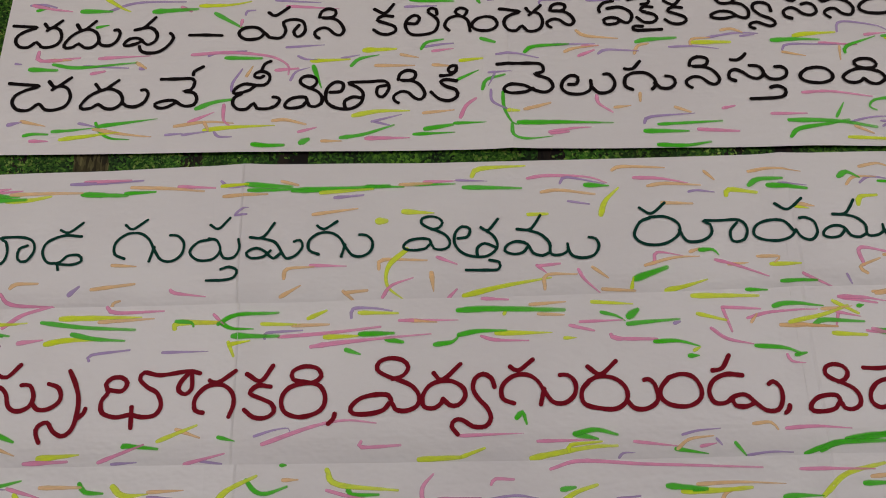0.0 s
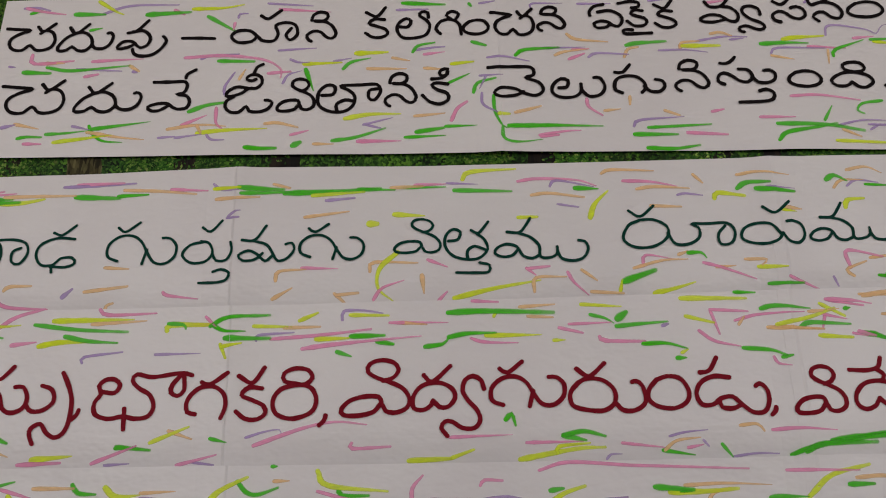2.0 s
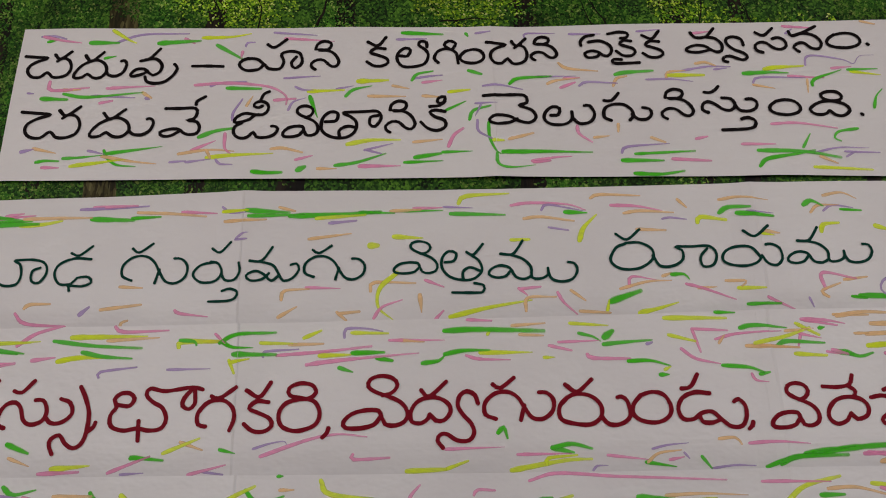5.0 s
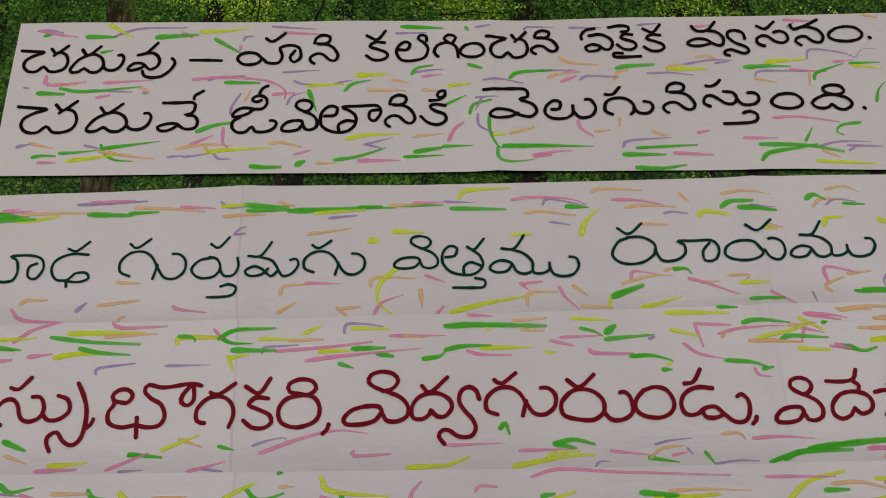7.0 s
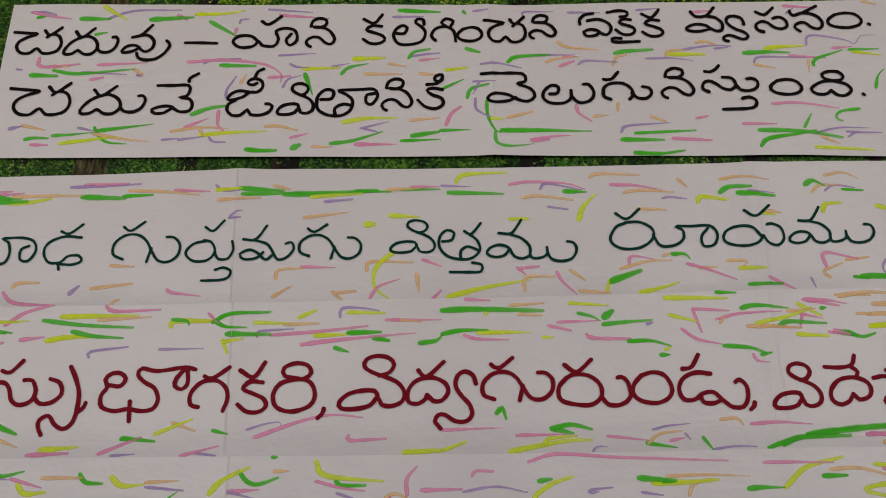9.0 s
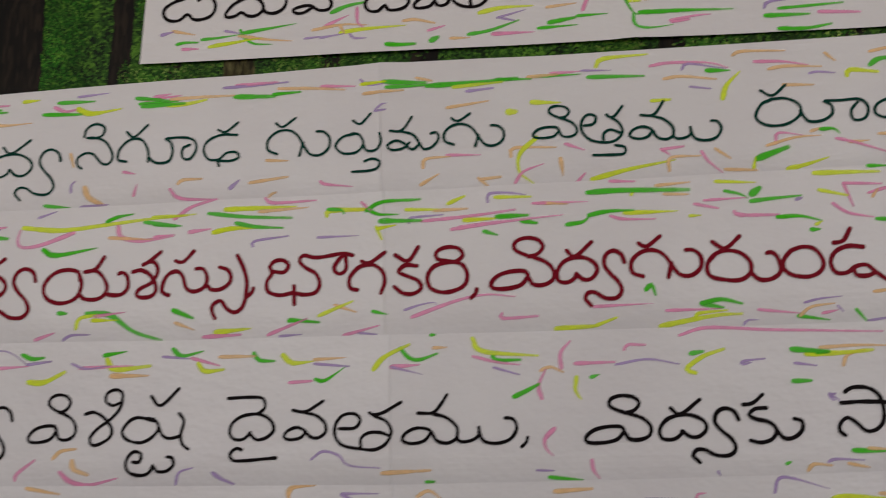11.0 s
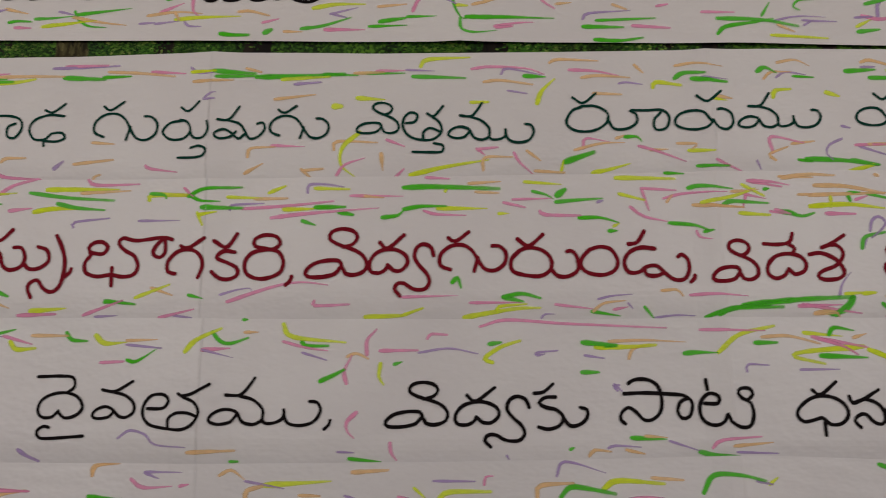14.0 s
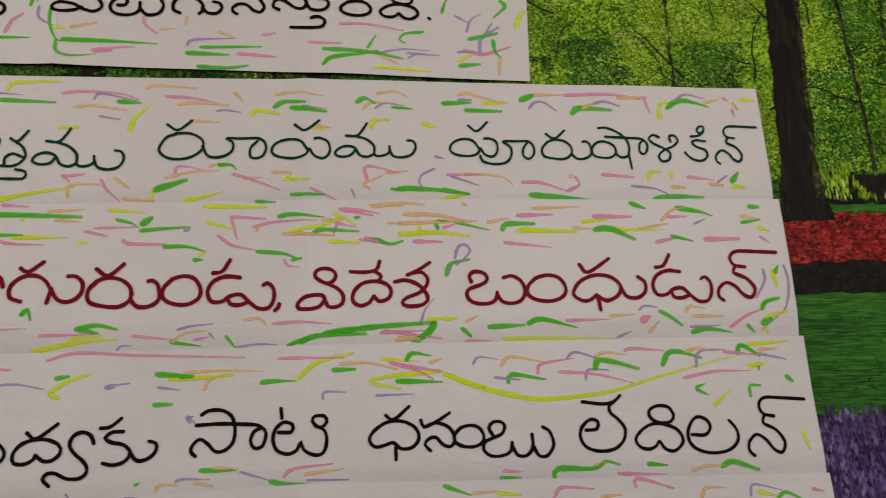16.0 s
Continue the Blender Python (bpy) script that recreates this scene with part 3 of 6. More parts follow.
glyph("bu", [(14, 61), (9, 82), (16, 99), (27, 100), (32, 85), (27, 64), (14, 52), (2, 39), (0, 18), (9, 0), (26, 0), (38, 13), (41, 39)],
      [(41, 27), (48, 1), (61, 1), (70, 25), (70, 63)],
      [(70, 31), (78, 0), (90, 0), (100, 31), (96, 70), (86, 85)])
glyph("ba", [(9, 69), (6, 86), (13, 100), (27, 99), (36, 86), (34, 69), (21, 57), (6, 48), (0, 32), (6, 9), (24, 0), (42, 4), (50, 18), (52, 36)],
      [(52, 28), (60, 7), (77, 1), (94, 13), (100, 41), (94, 71), (79, 87), (64, 81)])
glyph("le", [(10, 88), (58, 84), (83, 90), (96, 100)],
      [(13, 37), (37, 39), (41, 52), (24, 56), (5, 42), (0, 25), (10, 8), (37, 0), (71, 3), (94, 18), (100, 39), (87, 56), (71, 68), (69, 80), (81, 88)])
glyph("di", [(49, 21), (61, 4), (81, 0), (100, 21), (91, 46), (66, 58), (40, 60), (15, 46), (0, 25), (10, 7), (30, 4), (43, 12), (49, 21)],
      [(56, 62), (38, 71), (34, 88), (51, 100), (76, 98), (86, 79), (78, 65), (56, 62)])
glyph("la", [(8, 51), (35, 51), (47, 73), (39, 95), (20, 100), (4, 73), (0, 40), (12, 13), (43, 0), (79, 8), (100, 35), (100, 67), (87, 92)])
glyph("nn", [(100, 98), (64, 100), (35, 100), (25, 87), (30, 72), (47, 68)],
      [(31, 68), (28, 56), (47, 44), (58, 23), (51, 6), (39, 11), (28, 28), (14, 36), (1, 23), (0, 8), (7, 0)])
glyph("ya", [(42, 49), (39, 66), (27, 71), (12, 64), (1, 43), (0, 21), (7, 6), (20, 0), (34, 6), (42, 21), (44, 45), (39, 67)],
      [(42, 21), (48, 11), (61, 9), (71, 17), (75, 34), (70, 55), (60, 70), (47, 67)],
      [(48, 67), (60, 74), (69, 100)],
      [(73, 23), (81, 19), (93, 21), (100, 36), (98, 60), (92, 67), (88, 64)])
glyph("sha", [(0, 55), (32, 59), (66, 48), (85, 30), (89, 14), (70, 2), (32, 0), (19, 8), (32, 19), (66, 30), (85, 44), (92, 62), (77, 77), (55, 77)],
      [(36, 71), (62, 80), (100, 100)])
glyph("ssu", [(14, 85), (23, 83), (36, 100)],
      [(8, 33), (0, 38), (1, 53), (7, 65), (17, 69), (24, 61), (28, 45), (37, 39), (49, 45), (53, 59), (48, 73), (39, 73)],
      [(52, 50), (59, 42), (71, 44), (81, 56), (78, 71), (67, 76)],
      [(88, 94), (95, 77), (100, 56), (99, 29), (94, 14), (86, 9), (77, 15), (70, 26), (61, 20), (60, 11), (64, 0)])
glyph("bho", [(7, 67), (20, 65), (25, 79), (19, 89), (9, 88), (3, 77), (6, 63), (0, 47), (2, 27), (16, 19), (31, 23), (44, 19), (57, 23), (62, 40), (57, 61), (46, 72), (38, 86), (42, 98), (59, 93), (88, 100), (100, 96)],
      [(90, 98), (80, 79), (79, 65), (86, 59), (92, 68), (92, 86), (90, 98)],
      [(32, 37), (33, 0)])
glyph("ga", [(33, 80), (54, 74), (100, 100)],
      [(22, 10), (2, 15), (0, 40), (27, 66), (65, 70), (92, 53), (98, 27), (87, 0)])
glyph("ka", [(4, 83), (52, 70), (92, 100)],
      [(87, 59), (42, 61), (17, 46), (52, 37), (92, 26), (100, 11), (72, 0), (32, 1), (0, 15)])
glyph("ri", [(50, 66), (17, 58), (0, 36), (8, 10), (45, 0), (88, 12), (100, 36), (88, 60), (59, 68), (26, 74), (24, 90), (50, 100), (80, 96), (90, 80), (74, 68), (50, 66)])
glyph("gu", [(12, 84), (23, 75), (44, 100)],
      [(15, 3), (0, 13), (0, 40), (15, 62), (34, 66), (48, 53), (57, 29)],
      [(57, 35), (51, 0)],
      [(57, 29), (68, 6), (84, 4), (98, 22), (100, 49), (90, 65), (79, 65)])
glyph("ru", [(10, 88), (27, 72), (49, 100)],
      [(12, 59), (0, 37), (2, 10), (24, 0), (45, 0), (59, 17), (59, 43), (45, 63), (24, 67), (10, 57)],
      [(59, 17), (69, 0), (86, 0), (100, 17), (98, 50), (90, 61), (84, 59)])
glyph("du", [(8, 72), (22, 76), (34, 100)],
      [(49, 63), (27, 65), (8, 54), (0, 33), (6, 14), (22, 14), (34, 25), (50, 28), (62, 14), (76, 0), (92, 1), (100, 18), (100, 40), (91, 52), (84, 47)],
      [(62, 14), (49, 7), (34, 9), (31, 22)])
glyph("de", [(0, 76), (37, 75), (65, 81), (74, 100)],
      [(60, 78), (76, 66), (67, 53)],
      [(56, 21), (69, 10), (93, 17), (100, 34), (88, 49), (60, 55), (28, 49), (7, 30), (5, 10), (23, 0), (46, 8), (56, 21)])
glyph("dhu", [(12, 88), (23, 73), (54, 100)],
      [(32, 28), (45, 18), (61, 28), (66, 46), (53, 64), (31, 67), (10, 54), (0, 31), (12, 18), (23, 20), (32, 30)],
      [(33, 24), (35, 0)],
      [(66, 42), (74, 25), (90, 24), (100, 37), (100, 54), (91, 64)])
glyph("dau", [(19, 87), (31, 65), (54, 100)],
      [(26, 16), (37, 2), (51, 2), (62, 24), (58, 53), (44, 69), (30, 65), (12, 45), (0, 12), (4, 0), (17, 4), (26, 16)],
      [(62, 24), (68, 11), (82, 8), (95, 24), (100, 53), (95, 67), (89, 65)])
glyph("ni", [(15, 71), (21, 89), (45, 100), (70, 93), (68, 76), (48, 68), (21, 69), (58, 67), (85, 53), (100, 26), (87, 10), (67, 14), (45, 32), (21, 34), (0, 21), (3, 7), (15, 0)])
glyph("guu", [(9, 81), (19, 67), (36, 100)],
      [(11, 2), (0, 7), (1, 34), (14, 60), (29, 60), (38, 34), (39, 2)],
      [(39, 15), (49, 0), (65, 4), (70, 28), (67, 55), (60, 63), (83, 68), (97, 60), (100, 36), (92, 11), (83, 15), (83, 39), (92, 49)])
glyph("dda", [(38, 82), (60, 78), (93, 100)],
      [(93, 71), (49, 71), (10, 56), (0, 34), (16, 14), (47, 16), (62, 29), (91, 32), (100, 21), (77, 12), (38, 12)],
      [(41, 12), (44, 0)])
glyph("pta", [(38, 88), (55, 82), (78, 100)],
      [(42, 65), (15, 59), (0, 43), (17, 31), (47, 34), (61, 48), (53, 63), (36, 66)],
      [(61, 46), (69, 36), (89, 37), (100, 51), (97, 66)],
      [(64, 18), (81, 22), (97, 17), (93, 7), (76, 2), (36, 0)])
glyph("ma", [(5, 56), (28, 59), (48, 100)],
      [(26, 56), (50, 47), (63, 20), (71, 5), (88, 14), (100, 39), (95, 56), (84, 51)],
      [(62, 20), (48, 3), (33, 20), (17, 28), (0, 13), (8, 0), (30, 6), (43, 24)])
glyph("tta", [(7, 59), (29, 63), (35, 78), (18, 82), (2, 69), (0, 48), (18, 31), (51, 26), (78, 31), (96, 48), (88, 67), (73, 75)],
      [(50, 28), (50, 42), (67, 52), (91, 46)],
      [(60, 82), (76, 77), (100, 100)],
      [(23, 0), (69, 2), (96, 5), (98, 18), (76, 21)])
glyph("roo", [(7, 89), (17, 74), (30, 100)],
      [(15, 63), (6, 53), (0, 21), (9, 0), (26, 0), (39, 21), (40, 47), (29, 65), (15, 65)],
      [(40, 32), (46, 5), (59, 5), (68, 21), (68, 44), (62, 53), (77, 53), (94, 53), (100, 32), (96, 5), (86, 2), (85, 26), (92, 47)])
glyph("pa", [(40, 89), (58, 73), (83, 100)],
      [(62, 20), (48, 46), (24, 49), (5, 37), (0, 17), (11, 5), (36, 0), (56, 7), (65, 23)],
      [(65, 23), (74, 5), (89, 0), (100, 17), (97, 43), (83, 53), (74, 51)])
glyph("poo", [(23, 91), (33, 78), (46, 100)],
      [(35, 34), (27, 55), (14, 58), (3, 48), (0, 32), (6, 22), (20, 18), (31, 23), (36, 37)],
      [(36, 37), (41, 22), (50, 18), (56, 32), (55, 53), (47, 61), (41, 60)],
      [(35, 19), (38, 6), (51, 0), (65, 4), (72, 20), (72, 41), (63, 54), (78, 55), (94, 55), (100, 41), (99, 23), (93, 13), (87, 20), (87, 37), (93, 53)])
glyph("shaa", [(2, 34), (0, 48), (10, 64), (25, 66), (40, 55), (42, 38), (31, 27), (12, 28), (2, 34)],
      [(42, 38), (50, 28), (63, 31), (67, 50), (63, 71), (48, 89), (28, 100), (15, 99)],
      [(65, 38), (68, 0)],
      [(26, 78), (64, 75), (91, 72), (100, 57), (97, 41), (91, 35), (85, 43), (87, 62), (94, 69)])
glyph("lli", [(35, 91), (15, 100), (0, 85), (15, 67), (48, 49), (68, 31), (61, 5), (38, 0), (28, 20), (48, 42), (81, 56), (100, 78), (88, 98), (71, 93), (75, 74)])
glyph("ki", [(69, 88), (78, 98), (100, 100), (97, 85), (78, 80), (69, 88)],
      [(38, 71), (78, 74), (100, 86)],
      [(100, 56), (60, 60), (38, 54), (56, 41), (96, 30), (100, 12), (69, 0), (29, 6), (0, 25)])
glyph("cha", [(0, 81), (24, 78), (48, 74), (28, 61), (12, 43), (9, 21), (18, 2), (36, 0), (51, 19), (62, 2), (78, 1), (94, 13), (100, 39), (94, 66), (80, 74), (69, 62)],
      [(63, 88), (75, 71), (98, 100)])
glyph("vu", [(19, 64), (38, 71), (60, 100)],
      [(28, 67), (52, 70), (66, 53), (63, 33), (48, 23), (37, 33), (28, 41), (11, 39), (0, 24), (7, 20), (28, 27), (37, 36)],
      [(32, 19), (36, 6), (50, 0), (73, 4), (91, 22), (100, 43), (93, 55)])
glyph("dash", [(0, 25), (51, 75), (100, 50)])
glyph("ha", [(44, 84), (55, 74), (75, 100)],
      [(39, 19), (28, 36), (10, 36), (0, 19), (10, 0), (31, 3), (40, 19), (46, 6), (64, 4), (71, 26), (67, 52), (82, 61), (97, 52), (100, 22), (89, 6), (83, 22), (91, 43)])
glyph("li", [(10, 43), (34, 43), (43, 65), (28, 74), (7, 58), (0, 31), (16, 3), (52, 0), (88, 12), (100, 46), (88, 69), (70, 85), (76, 100), (94, 97), (96, 77)])
glyph("gi", [(17, 3), (0, 23), (17, 54), (58, 65), (92, 46), (100, 0)],
      [(63, 65), (43, 82), (63, 100), (92, 89), (80, 66)])
glyph("e", [(1, 53), (0, 71), (17, 93), (46, 100)],
      [(26, 68), (64, 73), (95, 53), (100, 27), (86, 6), (67, 12), (56, 24), (32, 29), (11, 18), (20, 0), (51, 4), (61, 18)])
glyph("kai", [(0, 94), (39, 100), (68, 96), (65, 83), (43, 80)],
      [(78, 71), (52, 73), (39, 62), (55, 55), (81, 48), (89, 36), (75, 25), (46, 25), (24, 39)],
      [(39, 12), (14, 13), (8, 6), (20, 0), (100, 3)])
glyph("vya", [(10, 87), (17, 73), (35, 75), (50, 100)],
      [(35, 74), (50, 70), (60, 53), (58, 33), (49, 30), (39, 38), (31, 47), (15, 49), (0, 38), (3, 30), (19, 28), (38, 35)],
      [(96, 50), (94, 67), (82, 75), (70, 70), (68, 55), (79, 38), (95, 27), (100, 15), (92, 7), (79, 13), (70, 18), (60, 13), (59, 4), (66, 0)])
glyph("sa", [(6, 82), (32, 70), (63, 100)],
      [(22, 0), (3, 8), (0, 28), (19, 42), (38, 38), (57, 20), (82, 14), (100, 28), (95, 52), (76, 62), (58, 56)])
glyph("ve", [(9, 68), (43, 69), (78, 70), (83, 57), (76, 43), (60, 39), (83, 36), (91, 21), (85, 7), (65, 4), (52, 10), (43, 17), (22, 17), (0, 9), (7, 0), (26, 1), (46, 13)],
      [(79, 79), (81, 88), (100, 100)])
glyph("jii", [(46, 50), (22, 52), (4, 43), (0, 33), (13, 33), (35, 40), (47, 49), (65, 50), (76, 60), (74, 73), (59, 79), (46, 75), (43, 68), (54, 65), (63, 69)],
      [(17, 32), (2, 23), (0, 10), (11, 0), (30, 0), (45, 12), (52, 2), (74, 1), (93, 8), (100, 20), (92, 25), (85, 25)],
      [(57, 78), (64, 94), (77, 100)])
glyph("taa", [(5, 62), (23, 66), (26, 94), (13, 100), (0, 73), (0, 27), (16, 3), (39, 0), (55, 22), (58, 58), (48, 81), (35, 97), (68, 100), (94, 100), (100, 73), (90, 42), (81, 50), (82, 78), (95, 84)],
      [(30, 0), (29, 28), (43, 44), (58, 38)])
glyph("vee", [(0, 96), (38, 99), (79, 100), (84, 74), (69, 65), (93, 48), (100, 22), (86, 5), (64, 13), (49, 26), (24, 29), (10, 13), (20, 0), (49, 5), (64, 18)])
glyph("lu", [(13, 47), (28, 51), (31, 85), (18, 94), (3, 64), (0, 26), (13, 0), (39, 0), (54, 26), (55, 68)],
      [(55, 36), (69, 4), (91, 15), (100, 57), (91, 100), (80, 100)])
glyph("stu", [(7, 86), (17, 85), (27, 91), (34, 100)],
      [(10, 39), (0, 45), (2, 58), (12, 64), (24, 58), (37, 47), (51, 45), (60, 56), (54, 71), (37, 73)],
      [(60, 56), (68, 45), (85, 44), (98, 52), (100, 65), (92, 72), (81, 71)],
      [(68, 25), (80, 29), (92, 22), (90, 9), (75, 3), (31, 0)])
glyph("dot", [(0, 100), (100, 0)])
glyph("gutall", [(2, 73), (18, 73), (34, 100)],
      [(14, 0), (0, 12), (2, 42), (18, 58), (43, 58), (59, 38), (61, 16), (53, 1)],
      [(59, 23), (71, 5), (90, 5), (100, 23), (96, 42), (82, 47)])

writing("one", "black", 5.0, [
    ("cha", -551.7, 1911.7, 66.8, 41.8, -1.8),
    ("dau", -480.1, 1908.7, 73.6, 42.3, -2.0),
    ("vu", -399.9, 1898.1, 65.6, 56.6, -1.8),
    ("dash", -313.7, 1924.2, 43.7, 1.3, -1.0),
    ("ha", -247.9, 1917.6, 89.1, 50.1, -2.3),
    ("ni", -145.3, 1915.6, 39.2, 45.6, -1.1),
    ("ka", -66.5, 1918.7, 30.1, 47.0, -0.8),
    ("li", -23.6, 1915.7, 44.5, 41.9, -1.1),
    ("gi", 29.2, 1919.4, 33.9, 37.5, -0.9),
    ("anus", 66.0, 1919.0, 33.8, 22.5, -0.9),
    ("cha", 103.9, 1917.6, 57.5, 41.9, -1.5),
    ("ni", 167.1, 1922.2, 36.6, 38.8, -1.0)])
writing("one", "black", 5.0, [
    ("e", 238.4, 1923.6, 43.1, 37.6, -1.1),
    ("kai", 278.1, 1912.7, 41.5, 52.0, -1.1),
    ("ka", 325.6, 1922.0, 28.6, 43.9, -0.8),
    ("vya", 388.6, 1913.1, 85.3, 56.4, -2.3),
    ("sa", 487.6, 1927.4, 44.9, 40.2, -1.2),
    ("na", 538.8, 1928.0, 44.4, 41.5, -1.1),
    ("anus", 591.4, 1932.9, 47.0, 23.8, -1.2),
    ("dot", 647.5, 1935.7, 1.6, 1.6, 0.1)])
writing("one", "black", 5.0, [
    ("cha", -544.5, 1816.9, 82.2, 48.5, -2.3),
    ("dau", -447.4, 1815.6, 86.8, 42.5, -2.3),
    ("ve", -350.9, 1814.9, 59.4, 62.3, -1.6),
    ("jii", -249.4, 1810.0, 60.6, 73.0, -1.6),
    ("vi", -181.5, 1810.6, 47.9, 48.4, -1.3),
    ("taa", -127.7, 1808.2, 81.6, 39.9, -2.2),
    ("ni", -39.9, 1813.0, 40.7, 48.5, -1.0),
    ("ki", 8.7, 1814.1, 34.0, 52.0, -0.9)])
writing("one", "black", 5.0, [
    ("vee", 96.3, 1821.3, 71.7, 45.6, -1.9),
    ("lu", 179.5, 1819.2, 70.0, 28.9, -1.8),
    ("gutall", 262.7, 1823.5, 65.5, 42.2, -1.7),
    ("ni", 342.8, 1823.4, 43.6, 46.4, -1.1),
    ("stu", 399.1, 1805.1, 77.1, 68.0, -2.1),
    ("anus", 493.7, 1827.8, 43.0, 23.7, -1.2),
    ("di", 549.7, 1825.3, 55.2, 38.0, -1.4),
    ("dot", 620.2, 1825.1, 1.6, 1.6, 0.0)])
writing("two", "green", 3.7, [
    ("vi", -855.9, 1593.0, 82.0, 70.8, -6.2),
    ("dya", -765.0, 1563.2, 99.6, 86.5, -7.3),
    ("ni", -642.0, 1600.2, 50.8, 64.7, -3.9),
    ("guu", -583.1, 1605.0, 107.3, 53.9, -8.1),
    ("dda", -465.2, 1593.1, 48.2, 62.8, -3.7),
    ("gu", -378.0, 1603.3, 82.0, 54.0, -6.5),
    ("pta", -288.0, 1576.1, 60.5, 81.5, -4.7),
    ("ma", -218.9, 1601.1, 67.5, 47.6, -5.4),
    ("gu", -143.5, 1603.5, 76.5, 45.6, -6.2),
    ("vi", -28.8, 1607.7, 55.9, 45.6, -4.7)])
writing("two", "green", 3.9, [
    ("tta", 33.2, 1580.3, 53.9, 68.6, -4.5),
    ("mu", 93.5, 1597.9, 113.7, 53.6, -9.8),
    ("roo", 251.0, 1604.9, 138.0, 53.7, 0.2),
    ("pa", 396.3, 1605.0, 77.0, 54.4, 0.0),
    ("mu", 480.4, 1606.5, 110.3, 49.7, -0.0),
    ("poo", 638.2, 1597.3, 120.2, 62.8, 0.2),
    ("ru", 770.5, 1606.1, 71.0, 42.8, 0.1),
    ("shaa", 842.6, 1590.5, 83.0, 62.2, 0.1),
    ("lli", 929.0, 1601.4, 43.5, 40.5, 0.1),
    ("ki", 980.8, 1601.3, 33.0, 53.7, 0.1),
    ("nn", 1026.8, 1596.6, 69.3, 58.3, 0.2)])
writing("three", "red", 5.5, [
    ("vi", -872.6, 1422.2, 84.7, 77.3, -4.8),
    ("dya", -778.1, 1393.0, 98.4, 86.8, -5.3),
    ("ya", -667.7, 1416.0, 111.1, 62.7, -6.1),
    ("sha", -551.6, 1419.2, 36.4, 60.7, -2.1),
    ("ssu", -510.8, 1391.4, 110.2, 87.4, -6.1),
    ("comma", -399.2, 1414.0, 7.6, 10.6, -0.2),
    ("bho", -374.4, 1401.4, 110.3, 64.9, -2.4),
    ("ga", -268.0, 1411.0, 45.4, 52.9, -1.0),
    ("ka", -211.5, 1409.0, 33.4, 60.2, -0.7),
    ("ri", -169.8, 1408.6, 50.0, 58.1, -1.1),
    ("comma", -116.2, 1399.5, 7.4, 11.2, -0.1)])
writing("three", "red", 5.5, [
    ("vi", -90.6, 1409.8, 77.3, 63.5, -1.7),
    ("dya", -9.2, 1384.3, 82.0, 80.1, -1.8),
    ("gu", 81.6, 1415.2, 83.4, 52.1, -2.0),
    ("ru", 172.0, 1408.9, 84.9, 54.4, -2.0),
    ("anus", 260.8, 1408.7, 46.8, 36.9, -1.1),
    ("du", 316.0, 1402.8, 82.0, 63.2, -1.9),
    ("comma", 399.1, 1397.7, 6.0, 8.7, -0.1),
    ("vi", 428.2, 1398.5, 58.3, 54.4, -1.4),
    ("de", 496.4, 1401.6, 52.4, 60.1, -1.2),
    ("sha", 553.8, 1400.1, 48.0, 59.0, -1.1)])
writing("three", "red", 5.5, [
    ("ba", 648.7, 1400.2, 78.6, 43.5, -1.8),
    ("anus", 730.4, 1401.6, 53.2, 35.5, -1.3),
    ("dhu", 793.5, 1387.5, 101.4, 71.8, -2.3),
    ("du", 906.3, 1397.1, 83.8, 65.5, -1.7),
    ("nn", 1000.4, 1395.9, 92.6, 69.4, -1.8)])
writing("four", "black", 4.1, [
    ("vi", -881.3, 1246.9, 83.6, 68.9, -2.9),
    ("dya", -789.0, 1213.6, 95.7, 86.9, -3.2),
    ("vi", -669.6, 1241.0, 60.3, 58.1, -2.1),
    ("shi", -598.3, 1235.5, 46.3, 67.7, -1.7),
    ("shta", -549.8, 1198.7, 85.6, 104.4, -2.9),
    ("dai", -417.5, 1212.5, 61.5, 75.5, -2.1),
    ("va", -346.7, 1234.9, 51.0, 45.3, -0.7),
    ("ta", -283.8, 1220.9, 80.5, 54.7, -1.0),
    ("mu", -202.6, 1225.1, 135.5, 57.9, -1.6),
    ("comma", -62.4, 1219.0, 7.5, 11.0, -0.1)])
writing("four", "black", 4.7, [
    ("vi", 12.7, 1221.3, 75.5, 53.8, -0.9),
    ("dya", 97.8, 1196.3, 90.2, 71.4, -0.9),
    ("ku", 194.7, 1216.5, 64.3, 54.7, -0.7),
    ("saa", 299.8, 1221.8, 88.4, 53.7, -0.9),
    ("ti", 396.5, 1216.8, 65.7, 57.5, -0.7),
    ("dha", 514.0, 1206.7, 61.4, 65.5, -2.9),
    ("na", 578.8, 1214.6, 41.7, 46.8, -2.0),
    ("anus", 619.8, 1217.3, 38.2, 26.7, -1.8)])
writing("four", "black", 4.7, [
    ("bu", 656.7, 1204.8, 90.7, 42.0, -4.2),
    ("le", 783.6, 1204.2, 60.7, 70.8, -2.7),
    ("di", 857.3, 1201.0, 63.7, 57.1, -2.9),
    ("la", 928.8, 1194.7, 68.5, 45.7, -3.2),
    ("nn", 1012.1, 1187.2, 89.5, 75.8, -4.1)])

